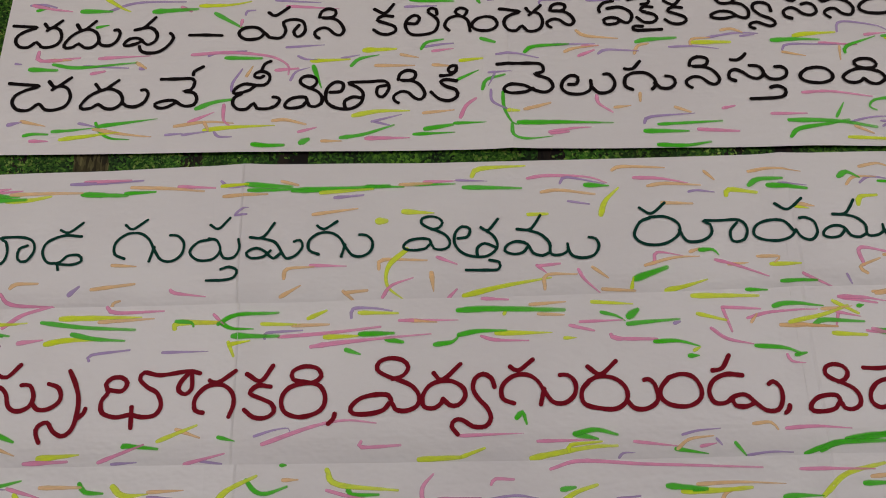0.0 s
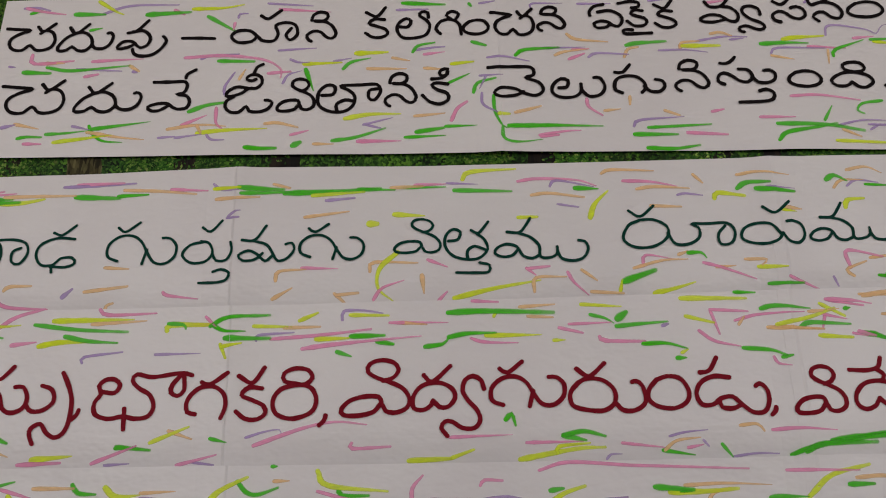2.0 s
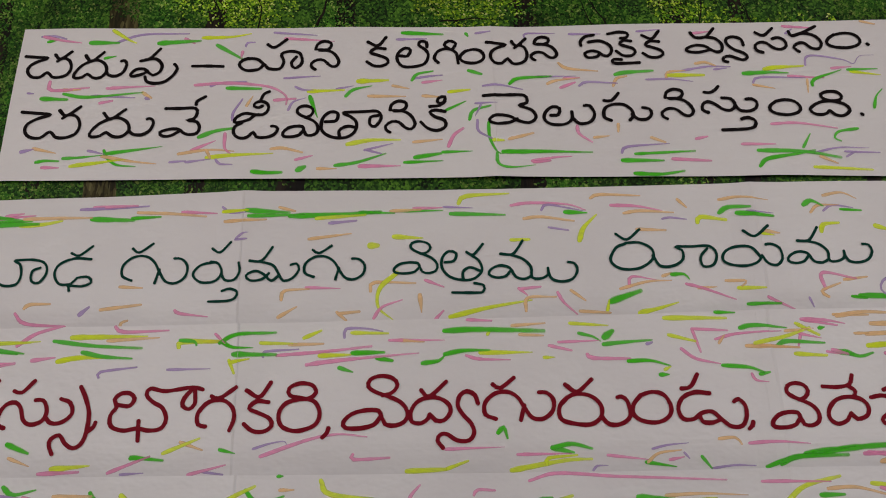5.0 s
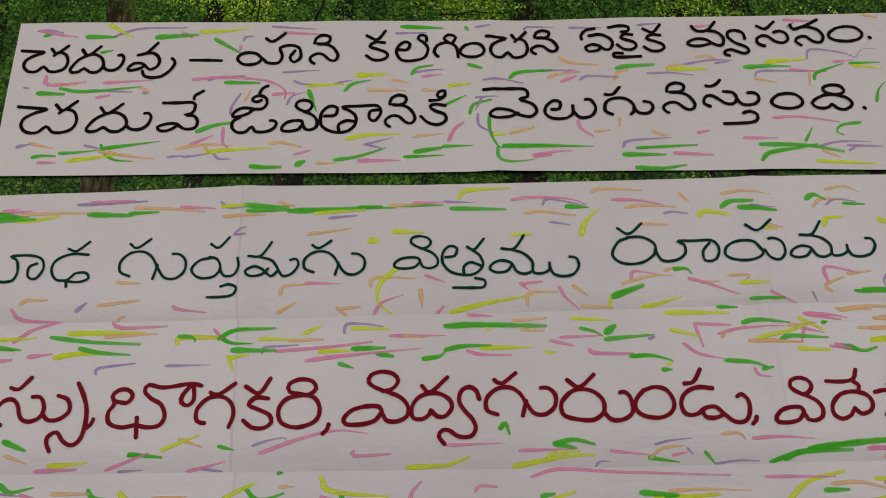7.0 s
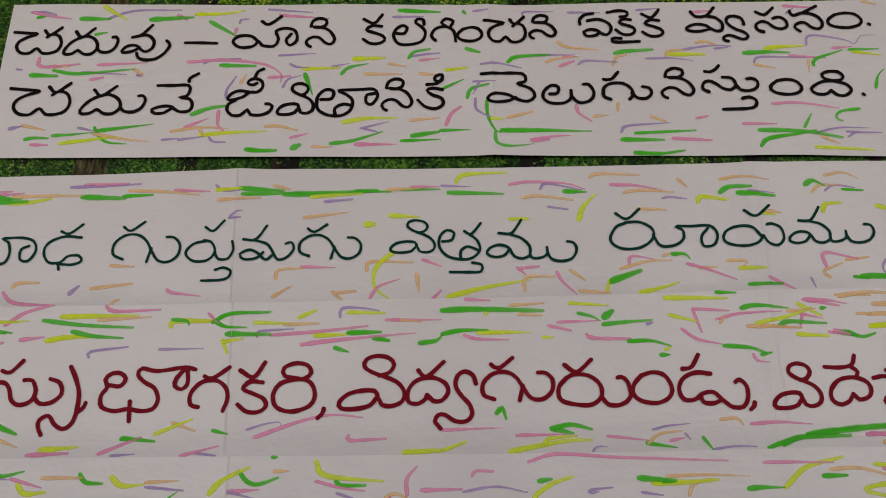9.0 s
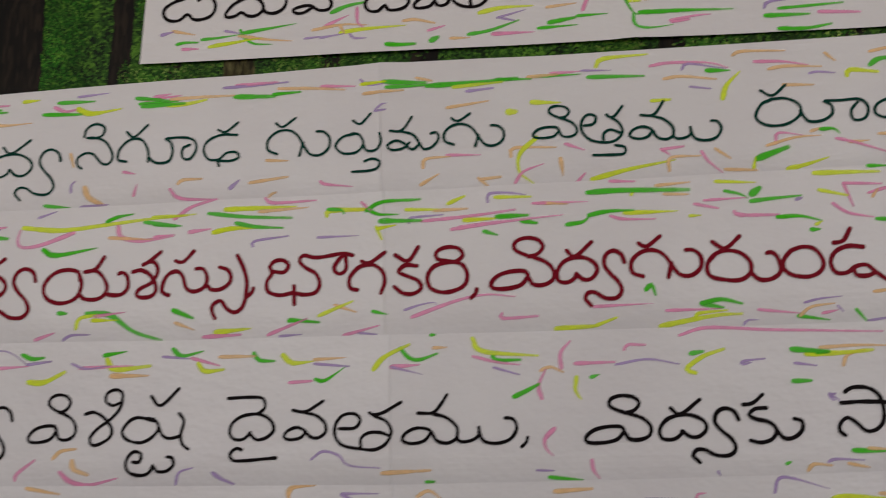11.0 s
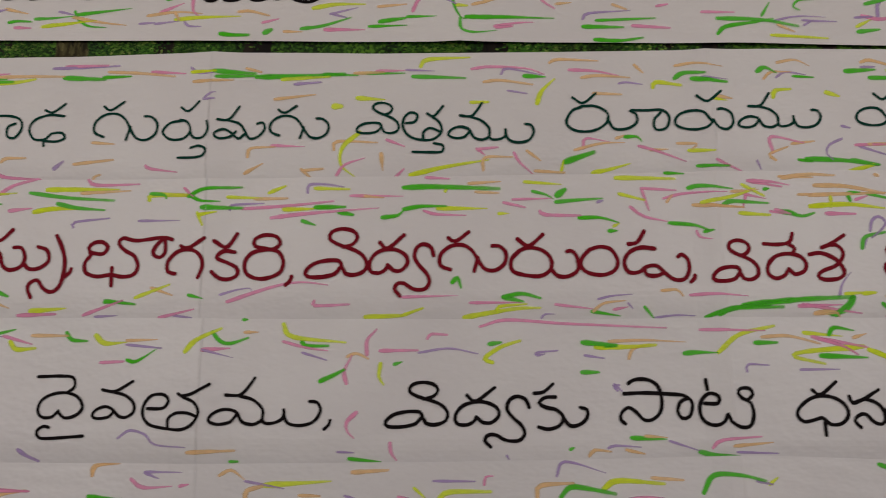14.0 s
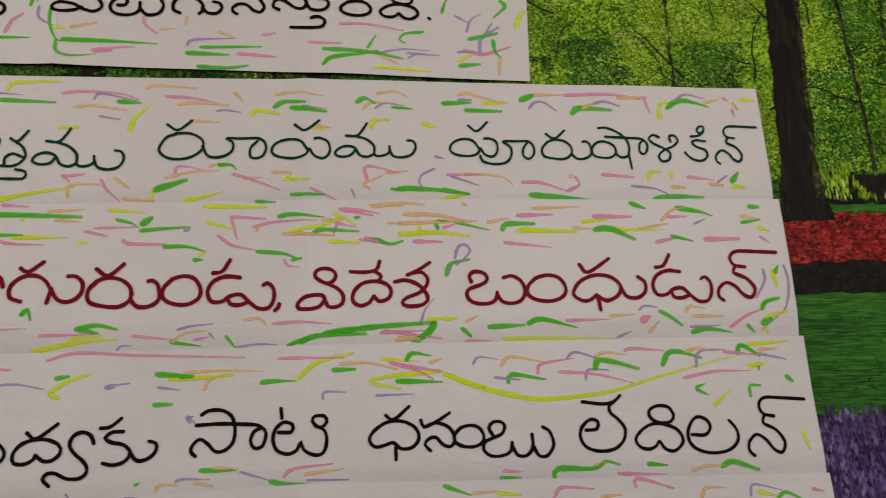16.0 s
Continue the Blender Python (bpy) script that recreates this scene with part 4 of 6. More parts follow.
# ---- coloured felt-pen strokes along the edges of the strips ----
pen_strokes("one",
            ("v", 5.5, (-541, 1886), (-533, 1885)),
            ("v", 9.0, (-538, 1795), (-521, 1799)),
            ("v", 5.7, (-533, 1978), (-514, 1978), (-497, 1973)),
            ("p", 5.7, (-530, 1978), (-504, 1971), (-475, 1966)),
            ("g", 5.6, (-523, 1969), (-508, 1973)),
            ("g", 7.3, (-521, 1877), (-485, 1875)),
            ("o", 5.4, (-522, 1800), (-490, 1792)),
            ("g", 5.3, (-516, 1779), (-504, 1781), (-485, 1780)),
            ("p", 5.5, (-512, 1904), (-508, 1890), (-456, 1893)),
            ("p", 5.3, (-507, 1771), (-484, 1770)))
pen_strokes("one",
            ("o", 5.5, (-495, 1890), (-468, 1890)),
            ("g", 5.5, (-491, 1884), (-456, 1878), (-380, 1883)),
            ("g", 5.3, (-480, 1784), (-455, 1785), (-425, 1788)),
            ("y", 5.3, (-469, 1772), (-424, 1777)),
            ("g", 7.5, (-462, 1966), (-421, 1965)),
            ("y", 5.3, (-464, 1773), (-394, 1781)),
            ("v", 5.5, (-451, 1880), (-390, 1875)),
            ("v", 5.3, (-447, 1795), (-423, 1789)),
            ("g", 5.5, (-439, 1940), (-423, 1943)),
            ("p", 5.4, (-439, 1868), (-421, 1871)))
pen_strokes("one",
            ("y", 5.6, (-431, 1986), (-408, 1970), (-396, 1964)),
            ("p", 5.5, (-431, 1891), (-363, 1893)),
            ("o", 5.3, (-427, 1786), (-388, 1778), (-352, 1773)),
            ("v", 5.6, (-424, 1966), (-387, 1978), (-322, 1978)),
            ("g", 5.3, (-425, 1795), (-420, 1784), (-406, 1773), (-380, 1770)),
            ("g", 6.2, (-421, 1790), (-346, 1799)),
            ("o", 5.4, (-380, 1883), (-367, 1874)),
            ("v", 7.2, (-375, 1874), (-369, 1872)),
            ("g", 8.3, (-364, 1963), (-305, 1966)),
            ("v", 5.2, (-334, 1775), (-312, 1776)))
pen_strokes("one",
            ("p", 5.5, (-327, 1970), (-313, 1962)),
            ("o", 5.2, (-323, 1787), (-282, 1792), (-247, 1789)),
            ("v", 5.2, (-312, 1774), (-278, 1778)),
            ("p", 5.4, (-308, 1894), (-258, 1897), (-205, 1890), (-180, 1875), (-179, 1861)),
            ("p", 6.1, (-305, 1792), (-273, 1806)),
            ("y", 5.5, (-302, 1971), (-262, 1972), (-233, 1977)),
            ("g", 7.0, (-297, 1812), (-274, 1821), (-248, 1825)),
            ("v", 5.3, (-286, 1892), (-274, 1897), (-236, 1899)),
            ("o", 5.2, (-285, 1792), (-279, 1780)),
            ("y", 6.0, (-284, 1780), (-251, 1783), (-194, 1785)))
pen_strokes("one",
            ("g", 6.4, (-281, 1959), (-244, 1936)),
            ("v", 5.2, (-271, 1777), (-265, 1770), (-248, 1769)),
            ("g", 6.2, (-263, 1889), (-215, 1887)),
            ("p", 6.1, (-261, 1817), (-260, 1794), (-252, 1786)),
            ("v", 6.1, (-252, 1837), (-252, 1849), (-240, 1871)),
            ("p", 5.4, (-244, 1948), (-246, 1937)),
            ("v", 5.4, (-240, 1956), (-238, 1962), (-227, 1963)),
            ("o", 5.3, (-234, 1860), (-226, 1875)),
            ("g", 6.8, (-221, 1758), (-204, 1756), (-181, 1756)),
            ("v", 5.4, (-200, 1978), (-138, 1971)))
pen_strokes("one",
            ("o", 5.1, (-197, 1792), (-180, 1793), (-154, 1786)),
            ("p", 5.2, (-196, 1868), (-166, 1870)),
            ("p", 5.4, (-184, 1968), (-113, 1960)),
            ("v", 5.3, (-183, 1903), (-132, 1905)),
            ("v", 5.2, (-176, 1852), (-169, 1865), (-151, 1871)),
            ("v", 5.3, (-167, 1889), (-157, 1884), (-141, 1883)),
            ("p", 5.1, (-163, 1775), (-140, 1781)),
            ("g", 9.3, (-160, 1759), (-150, 1764)),
            ("y", 5.2, (-149, 1881), (-98, 1882)),
            ("g", 7.0, (-146, 1873), (-135, 1840)))
pen_strokes("one",
            ("o", 5.0, (-133, 1761), (-107, 1760)),
            ("v", 5.2, (-109, 1884), (-85, 1888)),
            ("g", 5.9, (-109, 1765), (-79, 1769), (-40, 1781)),
            ("g", 6.0, (-96, 1872), (-85, 1882), (-59, 1887)),
            ("y", 6.8, (-93, 1797), (-61, 1802), (-20, 1801)),
            ("y", 6.9, (-79, 1895), (-36, 1895)),
            ("p", 6.7, (-76, 1763), (-20, 1762)),
            ("v", 5.0, (-69, 1787), (-30, 1796)),
            ("v", 5.0, (-66, 1787), (-46, 1781)),
            ("o", 5.2, (-64, 1871), (-12, 1868)))
pen_strokes("one",
            ("o", 5.2, (-30, 1886), (-7, 1880)),
            ("v", 5.3, (-24, 1961), (19, 1961)),
            ("g", 7.0, (-16, 1972), (42, 1968)),
            ("g", 5.0, (-15, 1767), (38, 1768)),
            ("g", 5.1, (-3, 1893), (5, 1903), (27, 1907)),
            ("o", 5.0, (-2, 1797), (38, 1800)),
            ("v", 5.1, (-0, 1896), (23, 1899), (40, 1900)),
            ("g", 7.5, (0, 1774), (36, 1779)),
            ("o", 5.1, (12, 1868), (40, 1865)),
            ("p", 5.1, (12, 1889), (40, 1892)))
pen_strokes("one",
            ("g", 5.0, (38, 1781), (79, 1781)),
            ("g", 5.0, (43, 1844), (72, 1858)),
            ("p", 5.8, (46, 1789), (54, 1806), (67, 1816)),
            ("y", 5.1, (48, 1873), (78, 1876)),
            ("g", 5.2, (75, 1969), (78, 1964)),
            ("g", 6.8, (77, 1907), (95, 1900)),
            ("g", 5.0, (76, 1829), (82, 1843), (106, 1849)),
            ("v", 5.0, (85, 1854), (116, 1854)),
            ("v", 5.0, (87, 1828), (88, 1811), (106, 1798)),
            ("v", 5.2, (89, 1968), (110, 1970)))
pen_strokes("one",
            ("v", 5.0, (93, 1852), (84, 1834)),
            ("v", 5.1, (96, 1881), (121, 1882), (152, 1875)),
            ("g", 5.0, (102, 1823), (103, 1799), (112, 1778), (120, 1775)),
            ("y", 4.9, (105, 1796), (122, 1795)),
            ("g", 4.9, (112, 1776), (113, 1761), (129, 1755), (163, 1758)),
            ("g", 7.3, (120, 1778), (172, 1778), (242, 1776)),
            ("o", 4.9, (129, 1797), (163, 1806)),
            ("g", 5.9, (134, 1884), (147, 1893), (193, 1895)),
            ("v", 5.1, (159, 1961), (162, 1967), (203, 1966)),
            ("p", 4.9, (159, 1764), (192, 1769), (213, 1770)))
pen_strokes("one",
            ("p", 4.8, (161, 1762), (184, 1764)),
            ("v", 5.0, (171, 1895), (228, 1894)),
            ("o", 5.0, (187, 1883), (200, 1888), (233, 1891)),
            ("o", 5.0, (205, 1916), (217, 1907), (259, 1901)),
            ("p", 5.0, (205, 1876), (226, 1884)),
            ("p", 5.0, (211, 1891), (233, 1891)),
            ("v", 5.1, (223, 1964), (268, 1962)),
            ("p", 4.9, (224, 1816), (226, 1804), (243, 1791)),
            ("v", 5.0, (231, 1878), (243, 1884), (285, 1881)),
            ("o", 4.8, (246, 1798), (267, 1800)))
pen_strokes("one",
            ("o", 4.9, (279, 1877), (285, 1889), (299, 1892)),
            ("o", 4.8, (281, 1818), (280, 1806)),
            ("g", 7.2, (282, 1763), (338, 1761)),
            ("g", 6.6, (283, 1895), (297, 1898), (337, 1900)),
            ("v", 5.6, (282, 1774), (291, 1783), (348, 1786)),
            ("g", 6.3, (297, 1743), (332, 1741), (364, 1745)),
            ("g", 4.8, (300, 1772), (346, 1773), (382, 1774)),
            ("v", 5.0, (320, 1965), (355, 1968)),
            ("o", 4.8, (324, 1796), (343, 1788)),
            ("v", 4.9, (326, 1886), (360, 1886), (391, 1881)))
pen_strokes("one",
            ("p", 5.5, (350, 1763), (402, 1759)),
            ("o", 4.9, (355, 1887), (358, 1897), (382, 1899)),
            ("y", 6.5, (358, 1892), (408, 1891)),
            ("v", 4.9, (378, 1899), (416, 1905), (447, 1904)),
            ("p", 4.7, (385, 1792), (401, 1795)),
            ("o", 4.9, (398, 1910), (412, 1912), (426, 1906)),
            ("p", 5.0, (401, 1961), (429, 1964)),
            ("v", 4.9, (423, 1900), (442, 1902)),
            ("p", 4.7, (447, 1783), (493, 1782)),
            ("g", 7.3, (464, 1893), (500, 1895), (529, 1894)))
pen_strokes("one",
            ("g", 6.2, (467, 1749), (479, 1760), (516, 1766), (545, 1771)),
            ("g", 6.2, (468, 1773), (527, 1770), (579, 1760)),
            ("o", 4.8, (476, 1875), (506, 1869)),
            ("v", 4.8, (476, 1878), (487, 1887), (551, 1886)),
            ("p", 4.7, (492, 1813), (529, 1814), (582, 1805)),
            ("y", 6.4, (495, 1900), (512, 1903), (552, 1905)),
            ("p", 4.8, (528, 1889), (578, 1885)),
            ("p", 4.9, (531, 1970), (576, 1966)),
            ("g", 4.6, (530, 1776), (543, 1797)),
            ("v", 4.9, (534, 1958), (544, 1965)))
pen_strokes("one",
            ("y", 4.6, (540, 1746), (574, 1744), (619, 1741)),
            ("v", 4.6, (542, 1767), (579, 1775), (620, 1774)),
            ("o", 4.6, (551, 1762), (573, 1751)),
            ("o", 4.8, (554, 1883), (552, 1862)),
            ("v", 4.8, (555, 1906), (558, 1919), (574, 1921), (610, 1913), (623, 1906), (633, 1918), (654, 1919)),
            ("g", 5.5, (560, 1873), (564, 1883), (604, 1897)),
            ("v", 4.6, (586, 1769), (604, 1768), (634, 1767)),
            ("v", 4.6, (587, 1761), (601, 1769)),
            ("p", 4.8, (591, 1900), (619, 1902)),
            ("g", 4.6, (611, 1804), (584, 1800), (576, 1790), (584, 1785)))
pen_strokes("one",
            ("g", 4.8, (613, 1897), (655, 1897)),
            ("y", 4.7, (617, 1894), (658, 1887)),
            ("g", 4.7, (640, 1836), (646, 1854), (656, 1865)),
            ("o", 4.8, (644, 1975), (664, 1969)),
            ("v", 5.4, (660, 1773), (684, 1774)),
            ("g", 7.2, (662, 1751), (692, 1754)),
            ("v", 5.5, (675, 1806), (682, 1825), (698, 1836)),
            ("g", 6.4, (677, 1794), (720, 1804)),
            ("v", 5.5, (660, 1831), (679, 1820)),
            ("y", 5.4, (661, 1759), (681, 1769)))
pen_strokes("one",
            ("p", 6.4, (670, 1776), (698, 1770), (738, 1782)),
            ("v", 7.3, (692, 1770), (696, 1795), (723, 1814)),
            ("v", 5.5, (699, 1798), (713, 1820)),
            ("g", 6.5, (713, 1792), (715, 1774), (722, 1765)),
            ("o", 5.5, (722, 1765), (718, 1737)),
            ("g", 6.6, (728, 1857), (735, 1848), (716, 1829)),
            ("y", 6.5, (748, 1813), (756, 1833), (763, 1840)))
pen_strokes("two",
            ("o", 5.9, (-867, 1694), (-833, 1694), (-795, 1689)),
            ("p", 5.9, (-862, 1704), (-854, 1708)),
            ("y", 5.7, (-861, 1592), (-861, 1623)),
            ("v", 5.8, (-861, 1679), (-852, 1683)),
            ("p", 6.7, (-855, 1586), (-865, 1556), (-851, 1544)),
            ("v", 5.7, (-854, 1547), (-838, 1554)),
            ("y", 5.8, (-851, 1672), (-842, 1674)),
            ("g", 5.8, (-845, 1702), (-834, 1703)),
            ("p", 5.8, (-839, 1702), (-822, 1706)),
            ("o", 7.6, (-829, 1584), (-831, 1573), (-815, 1558)))
pen_strokes("two",
            ("g", 7.7, (-804, 1690), (-749, 1689)),
            ("g", 5.8, (-795, 1694), (-758, 1693)),
            ("p", 5.8, (-787, 1708), (-776, 1700), (-747, 1699)),
            ("o", 5.7, (-783, 1679), (-757, 1670), (-711, 1671)),
            ("v", 5.6, (-779, 1556), (-764, 1545)),
            ("y", 5.7, (-727, 1703), (-704, 1704)),
            ("g", 6.5, (-696, 1682), (-641, 1679)),
            ("g", 5.4, (-684, 1551), (-648, 1546)),
            ("p", 5.6, (-681, 1692), (-666, 1685), (-650, 1686)),
            ("g", 6.5, (-676, 1698), (-623, 1697)))
pen_strokes("two",
            ("o", 5.5, (-652, 1622), (-646, 1603)),
            ("v", 5.6, (-648, 1705), (-603, 1708)),
            ("y", 8.3, (-647, 1687), (-627, 1679), (-584, 1683)),
            ("v", 5.4, (-647, 1567), (-647, 1577), (-642, 1582)),
            ("v", 5.4, (-633, 1547), (-595, 1548)),
            ("o", 8.1, (-628, 1573), (-622, 1559), (-603, 1548)),
            ("p", 5.3, (-575, 1591), (-558, 1587)),
            ("g", 6.3, (-564, 1697), (-517, 1690)),
            ("g", 5.2, (-560, 1696), (-529, 1694)),
            ("p", 5.3, (-560, 1558), (-555, 1573)))
pen_strokes("two",
            ("g", 5.2, (-559, 1688), (-504, 1689)),
            ("g", 7.2, (-555, 1684), (-495, 1685)),
            ("p", 5.4, (-550, 1693), (-501, 1697)),
            ("p", 5.2, (-539, 1697), (-516, 1700)),
            ("y", 6.0, (-519, 1683), (-492, 1684), (-465, 1689)),
            ("o", 5.2, (-515, 1692), (-471, 1693), (-427, 1693)),
            ("p", 5.0, (-510, 1564), (-496, 1551), (-445, 1546)),
            ("o", 5.0, (-499, 1570), (-492, 1575), (-466, 1575)),
            ("v", 6.0, (-443, 1705), (-405, 1706), (-353, 1708)),
            ("v", 9.0, (-428, 1560), (-416, 1570)))
pen_strokes("two",
            ("g", 7.7, (-427, 1691), (-371, 1688)),
            ("p", 5.1, (-426, 1708), (-368, 1709)),
            ("o", 4.9, (-402, 1566), (-351, 1572)),
            ("o", 4.9, (-380, 1596), (-351, 1594)),
            ("o", 4.9, (-377, 1539), (-375, 1549), (-367, 1552)),
            ("g", 5.1, (-374, 1691), (-336, 1692)),
            ("o", 5.1, (-367, 1699), (-321, 1696), (-276, 1691)),
            ("p", 5.1, (-308, 1698), (-262, 1695)),
            ("p", 4.8, (-308, 1564), (-302, 1560), (-266, 1555)),
            ("v", 5.0, (-255, 1704), (-244, 1695), (-223, 1695)))
pen_strokes("two",
            ("y", 5.0, (-254, 1697), (-221, 1698)),
            ("o", 5.0, (-251, 1683), (-197, 1685)),
            ("v", 4.9, (-236, 1657), (-221, 1658)),
            ("v", 4.9, (-235, 1659), (-226, 1666), (-219, 1667)),
            ("g", 7.5, (-223, 1698), (-167, 1694)),
            ("g", 5.8, (-220, 1690), (-146, 1691)),
            ("o", 5.0, (-180, 1702), (-159, 1696)),
            ("o", 4.8, (-177, 1552), (-153, 1565)),
            ("o", 4.8, (-173, 1574), (-169, 1586), (-137, 1588)),
            ("g", 7.4, (-166, 1689), (-96, 1690), (-46, 1693)))
pen_strokes("two",
            ("p", 4.8, (-142, 1590), (-98, 1588)),
            ("o", 4.9, (-140, 1656), (-85, 1663)),
            ("y", 4.9, (-131, 1685), (-66, 1689)),
            ("v", 5.7, (-114, 1678), (-78, 1681)),
            ("o", 4.7, (-102, 1557), (-90, 1546)),
            ("o", 4.7, (-100, 1555), (-73, 1557)),
            ("g", 4.9, (-74, 1693), (-28, 1691)),
            ("y", 9.6, (-60, 1646), (-50, 1646)),
            ("o", 4.7, (-59, 1583), (-54, 1595), (-1, 1593)),
            ("p", 4.7, (-55, 1548), (-44, 1562), (-18, 1571)))
pen_strokes("two",
            ("o", 4.9, (-33, 1694), (7, 1695)),
            ("y", 7.2, (-29, 1658), (9, 1655)),
            ("y", 6.3, (-25, 1608), (-47, 1587), (-49, 1562), (-30, 1545)),
            ("g", 4.9, (-21, 1694), (36, 1693)),
            ("p", 4.9, (-3, 1697), (36, 1697)),
            ("o", 7.0, (4, 1577), (6, 1554)),
            ("p", 4.7, (11, 1597), (35, 1587)),
            ("p", 4.6, (23, 1545), (34, 1556)),
            ("v", 4.8, (37, 1698), (76, 1695)),
            ("y", 6.1, (42, 1548), (92, 1559), (147, 1567)))
pen_strokes("two",
            ("g", 6.4, (46, 1688), (118, 1684)),
            ("y", 5.6, (57, 1702), (67, 1712), (124, 1714)),
            ("y", 4.7, (124, 1649), (148, 1649)),
            ("p", 4.8, (126, 1697), (151, 1700), (200, 1697), (224, 1688)),
            ("p", 4.6, (131, 1582), (159, 1584)),
            ("p", 4.6, (131, 1583), (142, 1573)),
            ("o", 4.6, (139, 1553), (142, 1570), (178, 1570)),
            ("o", 4.7, (142, 1678), (165, 1680), (208, 1673)),
            ("v", 4.7, (166, 1689), (175, 1697), (221, 1687)),
            ("v", 4.7, (174, 1665), (200, 1660)))
pen_strokes("two",
            ("p", 4.6, (180, 1576), (187, 1563), (204, 1547)),
            ("g", 7.1, (197, 1686), (226, 1684)),
            ("o", 4.6, (197, 1578), (215, 1564)),
            ("o", 4.5, (207, 1551), (246, 1548)),
            ("y", 7.0, (213, 1645), (220, 1663), (238, 1681)),
            ("o", 4.7, (232, 1705), (245, 1710), (298, 1707)),
            ("y", 4.5, (242, 1550), (245, 1564)),
            ("g", 9.0, (247, 1562), (286, 1575)),
            ("p", 5.5, (258, 1694), (292, 1692), (325, 1685)),
            ("o", 4.5, (260, 1578), (296, 1587), (327, 1588)))
pen_strokes("two",
            ("p", 4.5, (272, 1580), (276, 1594), (308, 1589)),
            ("o", 4.7, (274, 1682), (296, 1685), (340, 1682)),
            ("y", 6.0, (283, 1547), (307, 1552), (333, 1559)),
            ("o", 4.6, (289, 1659), (327, 1657)),
            ("o", 4.5, (316, 1594), (328, 1598)),
            ("v", 4.6, (324, 1673), (334, 1675), (356, 1672)),
            ("g", 6.0, (328, 1596), (344, 1596), (350, 1589)),
            ("p", 4.5, (345, 1583), (365, 1577), (407, 1561)),
            ("o", 4.6, (347, 1701), (358, 1689)),
            ("o", 4.5, (360, 1577), (384, 1578)))
pen_strokes("two",
            ("y", 6.1, (370, 1667), (375, 1675), (408, 1670)),
            ("o", 4.5, (396, 1586), (422, 1585), (416, 1578)),
            ("g", 6.9, (400, 1680), (413, 1688), (441, 1687)),
            ("o", 4.6, (402, 1699), (429, 1702), (466, 1696)),
            ("y", 5.2, (411, 1576), (446, 1575)),
            ("g", 5.1, (421, 1555), (464, 1555)),
            ("g", 7.6, (423, 1679), (470, 1673)),
            ("v", 4.6, (436, 1681), (471, 1677)),
            ("p", 4.4, (447, 1563), (487, 1545)),
            ("y", 4.5, (450, 1649), (468, 1646)))
pen_strokes("two",
            ("v", 4.4, (501, 1562), (506, 1550)),
            ("g", 7.6, (512, 1688), (523, 1694), (538, 1686)),
            ("o", 4.5, (520, 1677), (531, 1687), (559, 1687)),
            ("p", 5.1, (523, 1572), (522, 1594), (564, 1585)),
            ("o", 4.3, (526, 1562), (518, 1570), (543, 1580)),
            ("y", 6.0, (530, 1650), (534, 1660), (555, 1662)),
            ("v", 4.5, (537, 1679), (550, 1687), (577, 1683)),
            ("o", 4.5, (540, 1701), (565, 1705), (584, 1696)),
            ("o", 4.4, (548, 1584), (578, 1587)),
            ("g", 4.3, (555, 1562), (574, 1559)))
pen_strokes("two",
            ("g", 4.5, (560, 1681), (588, 1679)),
            ("y", 5.1, (625, 1546), (656, 1554)),
            ("g", 6.9, (625, 1560), (662, 1554)),
            ("g", 8.0, (632, 1688), (673, 1690)),
            ("p", 5.2, (632, 1581), (679, 1582)),
            ("v", 5.2, (637, 1579), (676, 1566)),
            ("o", 5.2, (650, 1582), (685, 1582), (711, 1578), (724, 1567)),
            ("v", 5.4, (654, 1694), (673, 1694)),
            ("o", 5.4, (655, 1701), (668, 1704), (698, 1695), (725, 1690)),
            ("g", 7.1, (664, 1678), (716, 1677)))
pen_strokes("two",
            ("y", 5.4, (689, 1689), (719, 1690)),
            ("p", 5.3, (737, 1571), (764, 1570), (801, 1558)),
            ("g", 10.0, (745, 1695), (762, 1702)),
            ("g", 8.0, (748, 1553), (801, 1548), (837, 1544)),
            ("v", 5.5, (756, 1682), (764, 1691), (778, 1692), (796, 1679)),
            ("o", 5.5, (765, 1703), (810, 1704)),
            ("p", 5.4, (801, 1558), (819, 1567), (814, 1578)),
            ("o", 5.4, (806, 1580), (817, 1578)),
            ("p", 5.6, (809, 1703), (878, 1704), (923, 1697)),
            ("g", 9.2, (819, 1675), (830, 1683), (878, 1680)))
pen_strokes("two",
            ("o", 5.6, (836, 1683), (854, 1692)),
            ("v", 5.6, (851, 1690), (868, 1693), (890, 1686)),
            ("p", 5.5, (854, 1582), (901, 1578)),
            ("o", 5.7, (889, 1699), (929, 1700)),
            ("v", 5.5, (896, 1565), (929, 1561), (948, 1553)),
            ("y", 5.6, (921, 1575), (925, 1585), (942, 1586)),
            ("g", 9.2, (929, 1546), (962, 1549), (1001, 1547)),
            ("p", 5.7, (932, 1700), (929, 1697), (935, 1676)),
            ("y", 5.7, (949, 1666), (952, 1690), (966, 1692)),
            ("y", 5.6, (956, 1586), (957, 1576)))
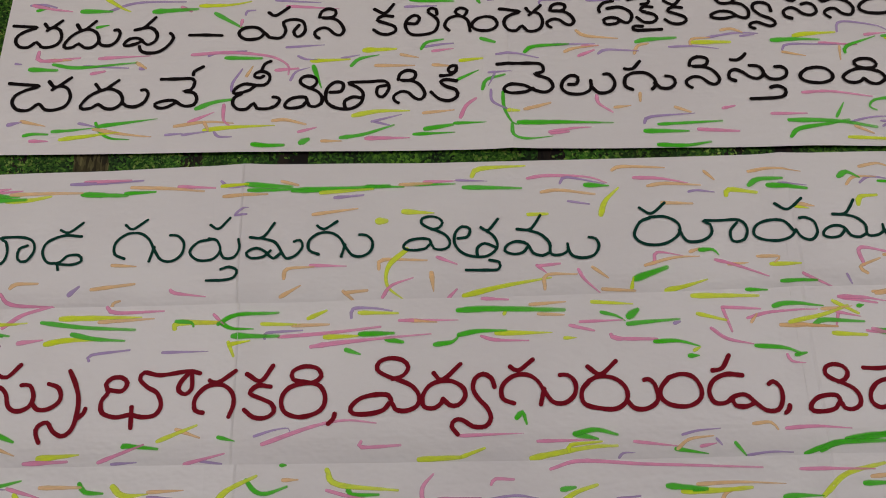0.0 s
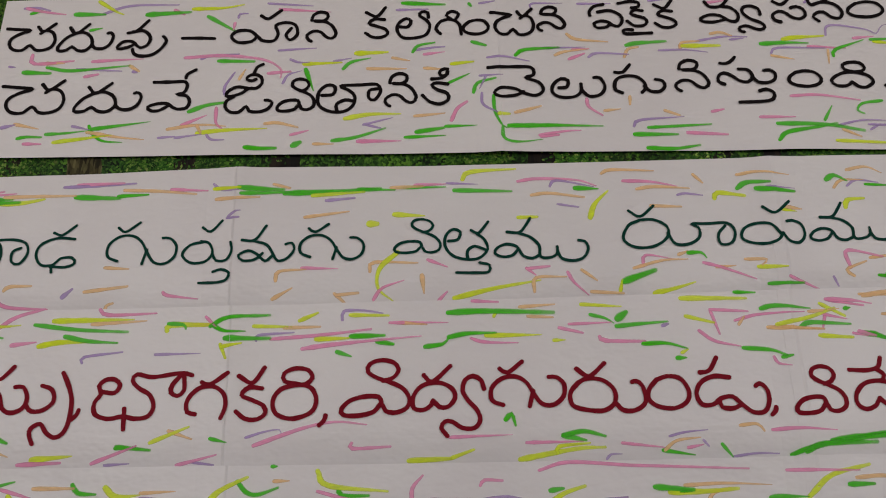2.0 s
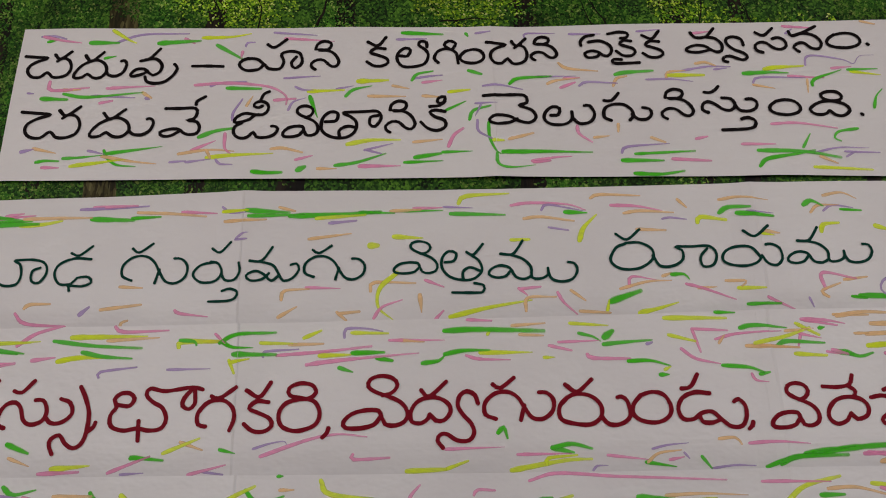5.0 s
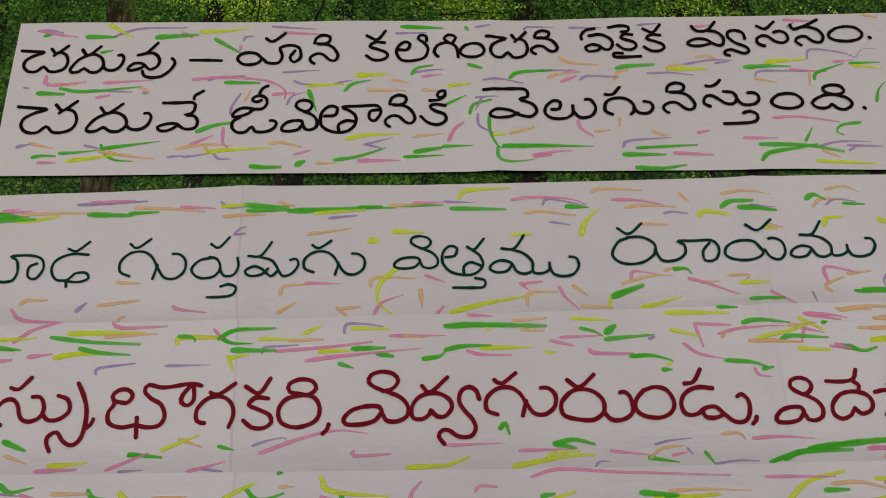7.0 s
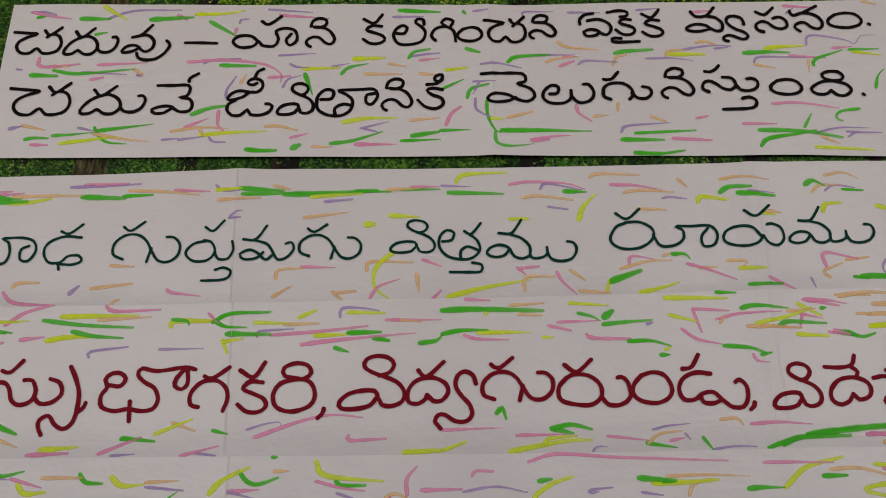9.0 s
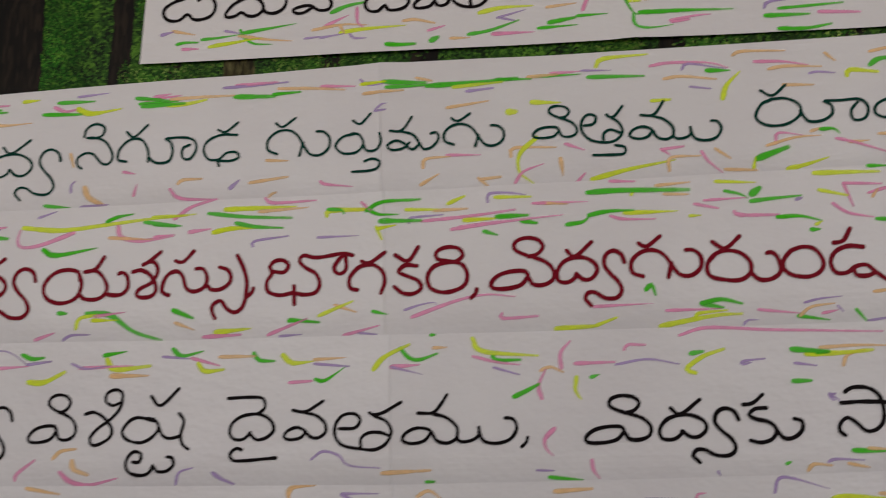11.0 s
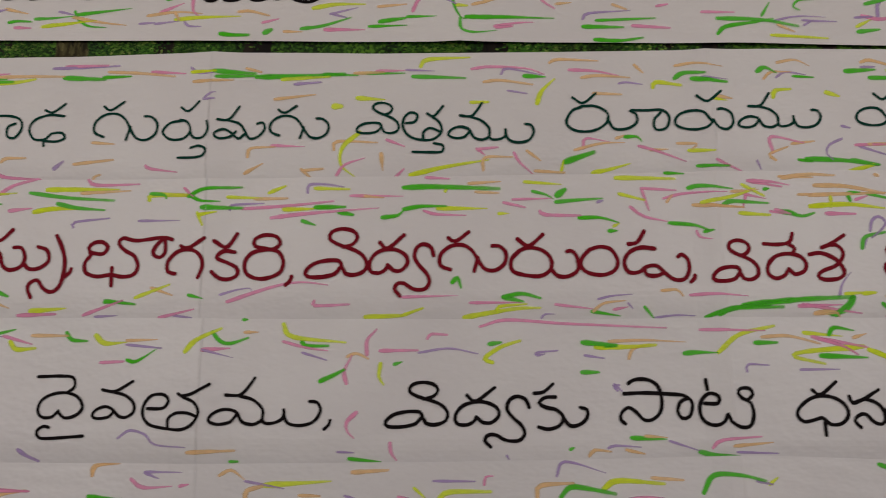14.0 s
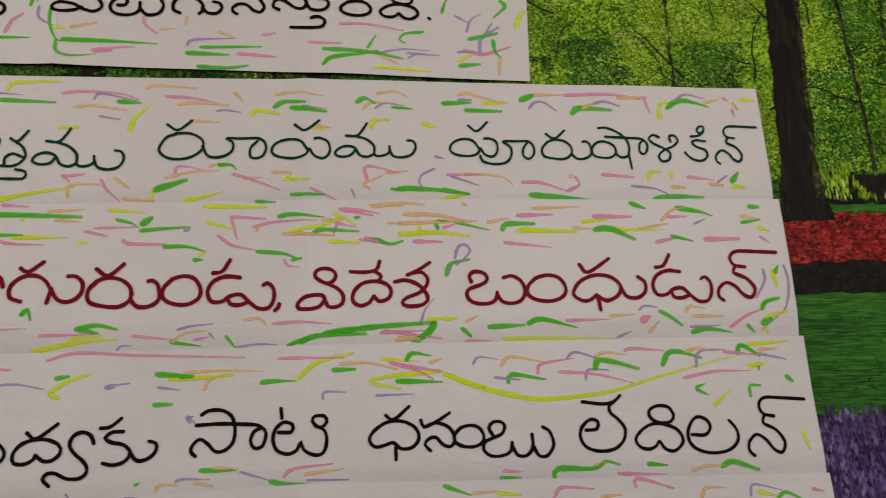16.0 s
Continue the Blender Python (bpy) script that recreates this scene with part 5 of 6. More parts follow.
pen_strokes("two",
            ("o", 5.6, (955, 1563), (975, 1561)),
            ("g", 8.6, (963, 1684), (975, 1693), (993, 1696), (1027, 1687)),
            ("v", 5.8, (975, 1696), (994, 1706), (1023, 1699)),
            ("p", 5.6, (980, 1577), (1019, 1572)),
            ("o", 5.7, (1012, 1566), (1032, 1564)),
            ("o", 5.8, (1022, 1693), (1046, 1699)),
            ("v", 5.7, (1024, 1569), (1040, 1579)),
            ("g", 9.5, (1046, 1570), (1057, 1583)),
            ("y", 5.7, (1046, 1563), (1067, 1561)),
            ("p", 5.9, (1052, 1701), (1060, 1695)))
pen_strokes("two",
            ("v", 5.9, (1063, 1682), (1066, 1671)),
            ("o", 5.9, (1066, 1693), (1072, 1682)),
            ("y", 5.9, (1079, 1699), (1100, 1697)))
pen_strokes("three",
            ("y", 5.6, (-892, 1483), (-869, 1480)),
            ("g", 7.6, (-875, 1525), (-857, 1528)),
            ("v", 5.6, (-862, 1514), (-851, 1529)),
            ("y", 5.5, (-861, 1388), (-861, 1401)),
            ("g", 8.2, (-855, 1380), (-858, 1398), (-845, 1408)),
            ("g", 7.5, (-844, 1516), (-827, 1512), (-808, 1516)),
            ("v", 5.6, (-835, 1531), (-817, 1527)),
            ("g", 7.2, (-805, 1395), (-796, 1395)),
            ("y", 5.6, (-789, 1525), (-779, 1520)),
            ("v", 7.4, (-789, 1506), (-781, 1505)))
pen_strokes("three",
            ("g", 7.2, (-787, 1395), (-763, 1391)),
            ("g", 8.2, (-764, 1509), (-725, 1505)),
            ("v", 5.5, (-763, 1513), (-736, 1518)),
            ("p", 5.5, (-761, 1518), (-729, 1521)),
            ("g", 7.1, (-746, 1376), (-734, 1370)),
            ("y", 6.3, (-706, 1519), (-652, 1513), (-593, 1518), (-534, 1523), (-471, 1526)),
            ("v", 5.4, (-686, 1532), (-661, 1540)),
            ("p", 5.2, (-676, 1369), (-650, 1377)),
            ("g", 8.0, (-674, 1487), (-656, 1479), (-602, 1487)),
            ("g", 6.9, (-646, 1402), (-635, 1401)))
pen_strokes("three",
            ("v", 5.2, (-639, 1367), (-629, 1373), (-603, 1373)),
            ("p", 6.2, (-635, 1509), (-678, 1494), (-704, 1492), (-711, 1502), (-709, 1515)),
            ("y", 5.1, (-622, 1381), (-617, 1394), (-593, 1398)),
            ("g", 7.7, (-609, 1400), (-578, 1397), (-546, 1375), (-510, 1363)),
            ("y", 5.1, (-601, 1391), (-567, 1390)),
            ("p", 5.1, (-598, 1396), (-557, 1400)),
            ("g", 6.1, (-592, 1522), (-577, 1528), (-556, 1531)),
            ("o", 5.2, (-587, 1500), (-528, 1495)),
            ("p", 6.1, (-576, 1517), (-571, 1501), (-544, 1494), (-500, 1499)),
            ("g", 6.1, (-540, 1519), (-490, 1511)))
pen_strokes("three",
            ("y", 4.9, (-530, 1525), (-483, 1525)),
            ("g", 4.9, (-528, 1515), (-498, 1511)),
            ("p", 4.9, (-526, 1498), (-504, 1500)),
            ("p", 5.7, (-500, 1521), (-477, 1536), (-444, 1545)),
            ("g", 7.9, (-495, 1400), (-469, 1389)),
            ("o", 4.7, (-492, 1384), (-467, 1374)),
            ("p", 6.5, (-479, 1502), (-450, 1505)),
            ("p", 5.4, (-456, 1365), (-407, 1366)),
            ("g", 5.7, (-454, 1526), (-405, 1519), (-344, 1515)),
            ("y", 6.5, (-447, 1500), (-423, 1504), (-387, 1504)))
pen_strokes("three",
            ("y", 6.9, (-440, 1370), (-394, 1373)),
            ("y", 6.5, (-432, 1530), (-338, 1530)),
            ("g", 6.4, (-417, 1511), (-390, 1505), (-355, 1502)),
            ("v", 4.8, (-394, 1479), (-392, 1486), (-348, 1491)),
            ("o", 4.8, (-387, 1525), (-323, 1528)),
            ("p", 4.9, (-379, 1543), (-368, 1536), (-312, 1537)),
            ("p", 4.6, (-372, 1364), (-322, 1382)),
            ("v", 4.6, (-357, 1362), (-329, 1363)),
            ("g", 6.1, (-345, 1380), (-341, 1381), (-306, 1377)),
            ("v", 4.7, (-310, 1487), (-257, 1487)))
pen_strokes("three",
            ("y", 4.6, (-307, 1385), (-264, 1402)),
            ("y", 6.4, (-298, 1515), (-294, 1522), (-247, 1521)),
            ("g", 5.6, (-297, 1524), (-279, 1522), (-276, 1517)),
            ("o", 4.6, (-287, 1398), (-260, 1388)),
            ("p", 4.5, (-276, 1360), (-231, 1370)),
            ("o", 4.8, (-267, 1522), (-240, 1521)),
            ("v", 4.5, (-260, 1363), (-234, 1359)),
            ("p", 4.8, (-253, 1531), (-240, 1518)),
            ("g", 5.5, (-247, 1519), (-226, 1529), (-177, 1531)),
            ("g", 5.5, (-245, 1521), (-230, 1513), (-205, 1512)))
pen_strokes("three",
            ("g", 5.3, (-239, 1388), (-220, 1383)),
            ("y", 4.7, (-234, 1497), (-227, 1480)),
            ("y", 4.7, (-233, 1494), (-209, 1498)),
            ("g", 7.1, (-229, 1504), (-176, 1503)),
            ("v", 4.5, (-199, 1388), (-179, 1394), (-161, 1396), (-159, 1389)),
            ("y", 4.7, (-196, 1518), (-149, 1516)),
            ("v", 4.7, (-192, 1500), (-190, 1507), (-148, 1509)),
            ("p", 5.2, (-190, 1379), (-134, 1397), (-97, 1403), (-62, 1399)),
            ("p", 4.7, (-176, 1502), (-115, 1505), (-57, 1510)),
            ("o", 4.7, (-160, 1515), (-117, 1515)))
pen_strokes("three",
            ("y", 4.7, (-142, 1523), (-120, 1532)),
            ("p", 6.2, (-138, 1489), (-100, 1493), (2, 1500)),
            ("y", 6.2, (-122, 1500), (-83, 1500)),
            ("g", 6.9, (-97, 1484), (-80, 1478)),
            ("v", 5.4, (-91, 1522), (-89, 1533), (-65, 1533), (-43, 1529)),
            ("y", 4.7, (-82, 1528), (-36, 1526)),
            ("g", 6.9, (-81, 1502), (-41, 1502)),
            ("p", 4.4, (-79, 1379), (-78, 1373), (-35, 1374)),
            ("g", 6.9, (-50, 1495), (-31, 1491)),
            ("p", 4.6, (-35, 1517), (34, 1516)))
pen_strokes("three",
            ("o", 4.6, (-24, 1517), (9, 1514)),
            ("y", 5.8, (-15, 1358), (32, 1359)),
            ("g", 6.8, (6, 1487), (27, 1490), (34, 1497)),
            ("y", 4.3, (32, 1359), (59, 1368)),
            ("p", 4.4, (32, 1382), (103, 1383)),
            ("g", 6.8, (34, 1498), (57, 1502), (90, 1502)),
            ("g", 7.6, (34, 1528), (77, 1529), (159, 1525)),
            ("p", 4.5, (60, 1496), (76, 1491), (115, 1489)),
            ("p", 4.6, (63, 1542), (94, 1540)),
            ("y", 6.0, (78, 1499), (143, 1498)))
pen_strokes("three",
            ("y", 4.5, (88, 1522), (91, 1527)),
            ("g", 7.3, (96, 1400), (103, 1406), (107, 1393)),
            ("y", 5.7, (110, 1356), (174, 1366), (207, 1367)),
            ("p", 4.3, (118, 1374), (183, 1374)),
            ("o", 4.5, (119, 1533), (161, 1535)),
            ("o", 4.5, (128, 1521), (158, 1519)),
            ("y", 4.3, (153, 1362), (155, 1369), (190, 1372)),
            ("y", 4.5, (157, 1491), (171, 1491)),
            ("g", 6.4, (160, 1381), (184, 1385), (208, 1379)),
            ("g", 6.4, (160, 1381), (186, 1375)))
pen_strokes("three",
            ("p", 4.5, (164, 1506), (192, 1499)),
            ("p", 4.5, (176, 1510), (227, 1511)),
            ("y", 4.5, (192, 1534), (240, 1530)),
            ("g", 5.2, (202, 1521), (220, 1516), (229, 1510)),
            ("v", 4.2, (208, 1354), (213, 1359), (226, 1359)),
            ("p", 5.2, (211, 1494), (218, 1489), (264, 1487)),
            ("p", 4.2, (226, 1371), (274, 1365)),
            ("g", 5.9, (232, 1506), (256, 1508), (293, 1510)),
            ("g", 10.4, (234, 1515), (245, 1523)),
            ("g", 5.8, (261, 1484), (288, 1484), (312, 1477)))
pen_strokes("three",
            ("g", 5.6, (272, 1362), (308, 1356)),
            ("o", 4.2, (274, 1362), (288, 1372), (315, 1375)),
            ("v", 4.2, (280, 1377), (298, 1381), (324, 1383)),
            ("v", 6.6, (286, 1505), (293, 1507)),
            ("g", 6.5, (299, 1466), (310, 1466)),
            ("p", 4.2, (300, 1364), (318, 1367)),
            ("y", 4.3, (305, 1472), (313, 1476)),
            ("y", 5.9, (311, 1538), (389, 1536)),
            ("y", 4.4, (314, 1516), (347, 1507)),
            ("v", 4.2, (318, 1372), (324, 1365)))
pen_strokes("three",
            ("p", 5.1, (328, 1498), (345, 1485), (375, 1478)),
            ("g", 4.9, (339, 1367), (350, 1353)),
            ("p", 4.4, (344, 1523), (352, 1493)),
            ("p", 4.4, (344, 1523), (389, 1520)),
            ("v", 4.1, (350, 1353), (377, 1356), (402, 1355)),
            ("o", 4.2, (361, 1387), (381, 1388), (388, 1380)),
            ("p", 4.4, (372, 1509), (402, 1516), (456, 1518)),
            ("o", 4.3, (376, 1504), (384, 1514)),
            ("g", 5.1, (376, 1544), (401, 1543)),
            ("g", 5.7, (377, 1476), (410, 1473), (427, 1466)))
pen_strokes("three",
            ("p", 4.8, (397, 1381), (427, 1382), (470, 1379)),
            ("g", 6.5, (405, 1523), (422, 1526), (464, 1522)),
            ("p", 4.3, (412, 1465), (416, 1457), (431, 1454)),
            ("g", 6.2, (415, 1353), (437, 1360), (476, 1368), (524, 1375)),
            ("y", 5.0, (421, 1503), (460, 1511), (493, 1522)),
            ("g", 5.7, (422, 1464), (434, 1466)),
            ("o", 4.3, (427, 1500), (476, 1497)),
            ("g", 6.8, (432, 1356), (454, 1364), (514, 1365)),
            ("g", 5.7, (449, 1500), (463, 1505), (509, 1502)),
            ("o", 4.3, (461, 1518), (498, 1521)))
pen_strokes("three",
            ("g", 7.9, (462, 1367), (534, 1374), (605, 1377)),
            ("y", 5.0, (470, 1489), (509, 1486)),
            ("y", 4.3, (476, 1528), (504, 1512)),
            ("p", 4.3, (478, 1515), (506, 1508)),
            ("p", 4.3, (481, 1515), (476, 1499)),
            ("p", 4.3, (486, 1532), (528, 1524)),
            ("g", 5.7, (505, 1521), (512, 1522)),
            ("p", 4.2, (510, 1491), (527, 1487)),
            ("g", 7.8, (523, 1491), (542, 1486)),
            ("o", 4.3, (525, 1538), (569, 1536)))
pen_strokes("three",
            ("p", 4.8, (539, 1368), (613, 1356)),
            ("o", 4.3, (548, 1513), (565, 1513)),
            ("o", 4.8, (553, 1356), (583, 1357)),
            ("v", 4.9, (586, 1376), (592, 1394), (605, 1409)),
            ("y", 4.9, (594, 1381), (615, 1382)),
            ("g", 9.0, (604, 1376), (593, 1361), (575, 1355)),
            ("y", 4.9, (616, 1381), (633, 1382)),
            ("p", 5.1, (622, 1505), (638, 1510)),
            ("g", 5.9, (623, 1440), (629, 1455), (655, 1461)),
            ("v", 5.0, (632, 1458), (626, 1440)))
pen_strokes("three",
            ("v", 5.7, (636, 1463), (640, 1477), (649, 1482), (657, 1474), (649, 1463), (637, 1454)),
            ("g", 5.1, (638, 1513), (685, 1501)),
            ("g", 6.6, (640, 1368), (651, 1358)),
            ("p", 4.9, (644, 1352), (692, 1349)),
            ("o", 5.0, (646, 1377), (661, 1384)),
            ("o", 5.2, (650, 1539), (655, 1537)),
            ("g", 7.5, (676, 1369), (724, 1370)),
            ("o", 5.2, (683, 1512), (712, 1517)),
            ("y", 5.0, (695, 1353), (766, 1351), (849, 1348)),
            ("g", 7.8, (703, 1501), (709, 1509), (748, 1509)))
pen_strokes("three",
            ("p", 5.2, (704, 1483), (770, 1475)),
            ("y", 7.0, (724, 1500), (806, 1497)),
            ("p", 7.0, (725, 1521), (776, 1522)),
            ("g", 7.6, (729, 1372), (748, 1377), (796, 1364)),
            ("o", 5.3, (747, 1531), (815, 1533)),
            ("p", 5.1, (781, 1374), (842, 1374)),
            ("o", 5.3, (801, 1503), (828, 1501)),
            ("y", 5.3, (816, 1511), (851, 1514)),
            ("p", 7.2, (833, 1519), (887, 1518)),
            ("g", 8.9, (833, 1500), (855, 1501), (889, 1485)))
pen_strokes("three",
            ("o", 5.2, (842, 1378), (877, 1380)),
            ("y", 6.3, (844, 1500), (932, 1498)),
            ("v", 5.2, (850, 1350), (869, 1357)),
            ("v", 5.3, (883, 1385), (891, 1391), (910, 1388)),
            ("p", 12.3, (886, 1371), (898, 1377)),
            ("g", 7.3, (889, 1538), (909, 1530)),
            ("o", 5.4, (893, 1499), (939, 1507)),
            ("o", 5.3, (895, 1355), (910, 1370)),
            ("g", 6.2, (912, 1383), (927, 1375), (943, 1363)),
            ("p", 5.4, (919, 1480), (953, 1487)))
pen_strokes("three",
            ("o", 5.5, (931, 1512), (947, 1526), (970, 1531)),
            ("p", 5.5, (940, 1517), (968, 1517)),
            ("g", 5.5, (942, 1489), (972, 1481)),
            ("o", 5.4, (950, 1382), (956, 1389), (980, 1385)),
            ("g", 8.3, (955, 1530), (991, 1523), (1007, 1517)),
            ("v", 5.3, (955, 1361), (999, 1362)),
            ("g", 8.0, (957, 1354), (979, 1358), (1014, 1352)),
            ("o", 5.4, (960, 1376), (1003, 1374)),
            ("v", 5.6, (978, 1506), (995, 1513)),
            ("p", 7.4, (991, 1483), (1042, 1483)))
pen_strokes("three",
            ("p", 5.4, (1012, 1359), (1037, 1374), (1057, 1381)),
            ("g", 5.5, (1037, 1361), (1047, 1351)),
            ("g", 5.6, (1049, 1507), (1078, 1511)),
            ("o", 5.7, (1050, 1517), (1078, 1512)),
            ("g", 10.1, (1060, 1363), (1072, 1368)),
            ("g", 7.3, (1060, 1382), (1067, 1392), (1088, 1397)),
            ("y", 5.5, (1062, 1361), (1066, 1350)),
            ("g", 7.6, (1064, 1531), (1078, 1530)),
            ("y", 5.5, (1064, 1371), (1096, 1378)),
            ("v", 5.6, (1070, 1438), (1070, 1422), (1054, 1398)))
pen_strokes("three",
            ("y", 5.7, (1073, 1500), (1089, 1493)),
            ("p", 5.7, (1074, 1486), (1087, 1476)),
            ("y", 5.6, (1083, 1435), (1087, 1413)),
            ("g", 7.5, (1086, 1432), (1093, 1443)),
            ("v", 5.6, (1102, 1443), (1105, 1418), (1097, 1386), (1081, 1371), (1056, 1353)))
pen_strokes("four",
            ("v", 5.5, (-884, 1341), (-838, 1350), (-774, 1353), (-721, 1356), (-700, 1351), (-679, 1336)),
            ("y", 5.4, (-884, 1242), (-878, 1272)),
            ("y", 5.5, (-882, 1353), (-868, 1349)),
            ("p", 5.3, (-874, 1247), (-864, 1234)),
            ("p", 5.3, (-871, 1222), (-865, 1212)),
            ("y", 8.2, (-862, 1337), (-853, 1338)),
            ("g", 5.4, (-858, 1354), (-836, 1359)),
            ("o", 5.3, (-854, 1208), (-831, 1211)),
            ("v", 5.3, (-842, 1221), (-833, 1206), (-822, 1204)),
            ("p", 5.4, (-832, 1336), (-802, 1328)))
pen_strokes("four",
            ("y", 7.1, (-786, 1327), (-772, 1319), (-754, 1319)),
            ("o", 5.2, (-780, 1232), (-770, 1222)),
            ("g", 6.2, (-774, 1349), (-760, 1344), (-747, 1345)),
            ("v", 5.1, (-742, 1193), (-736, 1190)),
            ("p", 5.2, (-730, 1333), (-678, 1335)),
            ("g", 6.1, (-688, 1350), (-674, 1344), (-658, 1345)),
            ("p", 5.0, (-683, 1196), (-681, 1203), (-659, 1219)),
            ("v", 5.2, (-681, 1337), (-648, 1340)),
            ("y", 6.9, (-677, 1315), (-656, 1314), (-629, 1326)),
            ("o", 5.0, (-636, 1220), (-626, 1229), (-607, 1231)))
pen_strokes("four",
            ("p", 6.6, (-626, 1204), (-613, 1193), (-590, 1188), (-553, 1195)),
            ("v", 5.1, (-621, 1336), (-601, 1329), (-570, 1332)),
            ("p", 5.1, (-610, 1330), (-540, 1331)),
            ("o", 7.4, (-611, 1217), (-608, 1207), (-590, 1200)),
            ("g", 6.7, (-579, 1345), (-550, 1349)),
            ("y", 6.7, (-575, 1340), (-564, 1327), (-519, 1330)),
            ("o", 6.7, (-569, 1319), (-521, 1318)),
            ("v", 4.9, (-504, 1341), (-469, 1337)),
            ("g", 6.6, (-491, 1350), (-479, 1341), (-452, 1346)),
            ("v", 4.7, (-479, 1186), (-475, 1200), (-458, 1205)))
pen_strokes("four",
            ("p", 4.9, (-467, 1338), (-430, 1327)),
            ("y", 6.5, (-458, 1331), (-449, 1321), (-425, 1322)),
            ("v", 6.3, (-434, 1199), (-424, 1192), (-408, 1185)),
            ("o", 4.8, (-431, 1338), (-385, 1337)),
            ("g", 6.4, (-387, 1341), (-380, 1332), (-360, 1330)),
            ("y", 7.1, (-350, 1337), (-338, 1327), (-311, 1328)),
            ("p", 4.7, (-342, 1303), (-313, 1304)),
            ("v", 4.6, (-313, 1211), (-299, 1220), (-280, 1215), (-267, 1203), (-230, 1199)),
            ("v", 4.7, (-311, 1325), (-267, 1320)),
            ("o", 4.7, (-311, 1330), (-272, 1331)))
pen_strokes("four",
            ("g", 5.4, (-309, 1306), (-297, 1304), (-273, 1319)),
            ("y", 6.1, (-237, 1315), (-224, 1329), (-193, 1344)),
            ("o", 5.2, (-228, 1193), (-170, 1195)),
            ("p", 6.1, (-215, 1317), (-181, 1319)),
            ("v", 4.5, (-215, 1317), (-177, 1307)),
            ("g", 5.3, (-204, 1340), (-194, 1328), (-181, 1325), (-159, 1332)),
            ("g", 4.4, (-176, 1182), (-166, 1182)),
            ("g", 4.4, (-167, 1355), (-161, 1355)),
            ("o", 4.5, (-164, 1339), (-147, 1339)),
            ("y", 5.9, (-116, 1349), (-104, 1333), (-38, 1325)))
pen_strokes("four",
            ("p", 4.4, (-116, 1327), (-87, 1319), (-60, 1315)),
            ("g", 5.9, (-92, 1331), (-89, 1322), (-59, 1321)),
            ("v", 4.4, (-92, 1313), (-61, 1303)),
            ("g", 6.5, (-69, 1277), (-53, 1284), (-39, 1291)),
            ("v", 4.2, (-46, 1192), (-26, 1191)),
            ("p", 5.7, (-36, 1274), (-39, 1289), (-30, 1308)),
            ("o", 4.3, (-36, 1307), (-24, 1311), (-9, 1304)),
            ("g", 5.6, (-32, 1184), (-14, 1182), (7, 1180)),
            ("p", 6.3, (-23, 1239), (-35, 1227), (-34, 1216), (-26, 1208)),
            ("p", 5.7, (-11, 1309), (-11, 1327), (1, 1341)))
pen_strokes("four",
            ("p", 5.0, (5, 1314), (52, 1314)),
            ("y", 5.7, (6, 1298), (4, 1282), (10, 1272)),
            ("p", 5.5, (18, 1202), (19, 1191), (26, 1181)),
            ("g", 5.6, (23, 1297), (33, 1300)),
            ("v", 4.2, (53, 1311), (91, 1316), (127, 1309)),
            ("p", 4.2, (64, 1328), (69, 1334), (89, 1333)),
            ("p", 4.3, (130, 1343), (164, 1351), (231, 1346), (290, 1343), (363, 1339)),
            ("g", 6.2, (141, 1321), (156, 1323)),
            ("y", 5.4, (145, 1298), (135, 1303), (155, 1317), (180, 1325)),
            ("v", 4.0, (159, 1186), (162, 1181)))
pen_strokes("four",
            ("v", 4.3, (198, 1307), (202, 1310), (226, 1312)),
            ("v", 4.0, (200, 1306), (210, 1308)),
            ("g", 4.4, (236, 1192), (241, 1194)),
            ("g", 6.6, (255, 1285), (276, 1285)),
            ("g", 6.7, (257, 1322), (300, 1318)),
            ("v", 4.4, (259, 1306), (284, 1302)),
            ("o", 4.4, (259, 1184), (266, 1191), (286, 1189)),
            ("v", 4.4, (282, 1193), (291, 1196), (322, 1194)),
            ("o", 4.5, (290, 1323), (336, 1324), (386, 1321)),
            ("v", 4.4, (294, 1270), (305, 1260)))
pen_strokes("four",
            ("o", 4.4, (304, 1191), (326, 1186)),
            ("g", 6.6, (311, 1205), (354, 1203)),
            ("o", 4.5, (314, 1301), (320, 1313), (340, 1319)),
            ("o", 4.4, (328, 1207), (355, 1205)),
            ("v", 4.3, (357, 1201), (393, 1189)),
            ("g", 6.9, (383, 1307), (400, 1308), (424, 1307)),
            ("g", 6.5, (393, 1188), (410, 1184), (441, 1182)),
            ("p", 4.6, (404, 1336), (485, 1334)),
            ("p", 4.3, (409, 1192), (421, 1201), (469, 1205)),
            ("y", 5.4, (424, 1307), (452, 1329), (497, 1340)))
pen_strokes("four",
            ("o", 4.3, (434, 1194), (482, 1198)),
            ("v", 4.3, (437, 1187), (487, 1185)),
            ("v", 4.6, (458, 1283), (460, 1292), (486, 1291)),
            ("g", 6.3, (471, 1319), (499, 1319)),
            ("o", 4.7, (480, 1326), (514, 1327), (552, 1317)),
            ("v", 4.7, (524, 1285), (572, 1285)),
            ("y", 4.8, (533, 1331), (581, 1326)),
            ("g", 7.2, (551, 1302), (609, 1299)),
            ("p", 4.8, (555, 1323), (610, 1312)),
            ("g", 6.4, (564, 1328), (572, 1337), (596, 1333)))
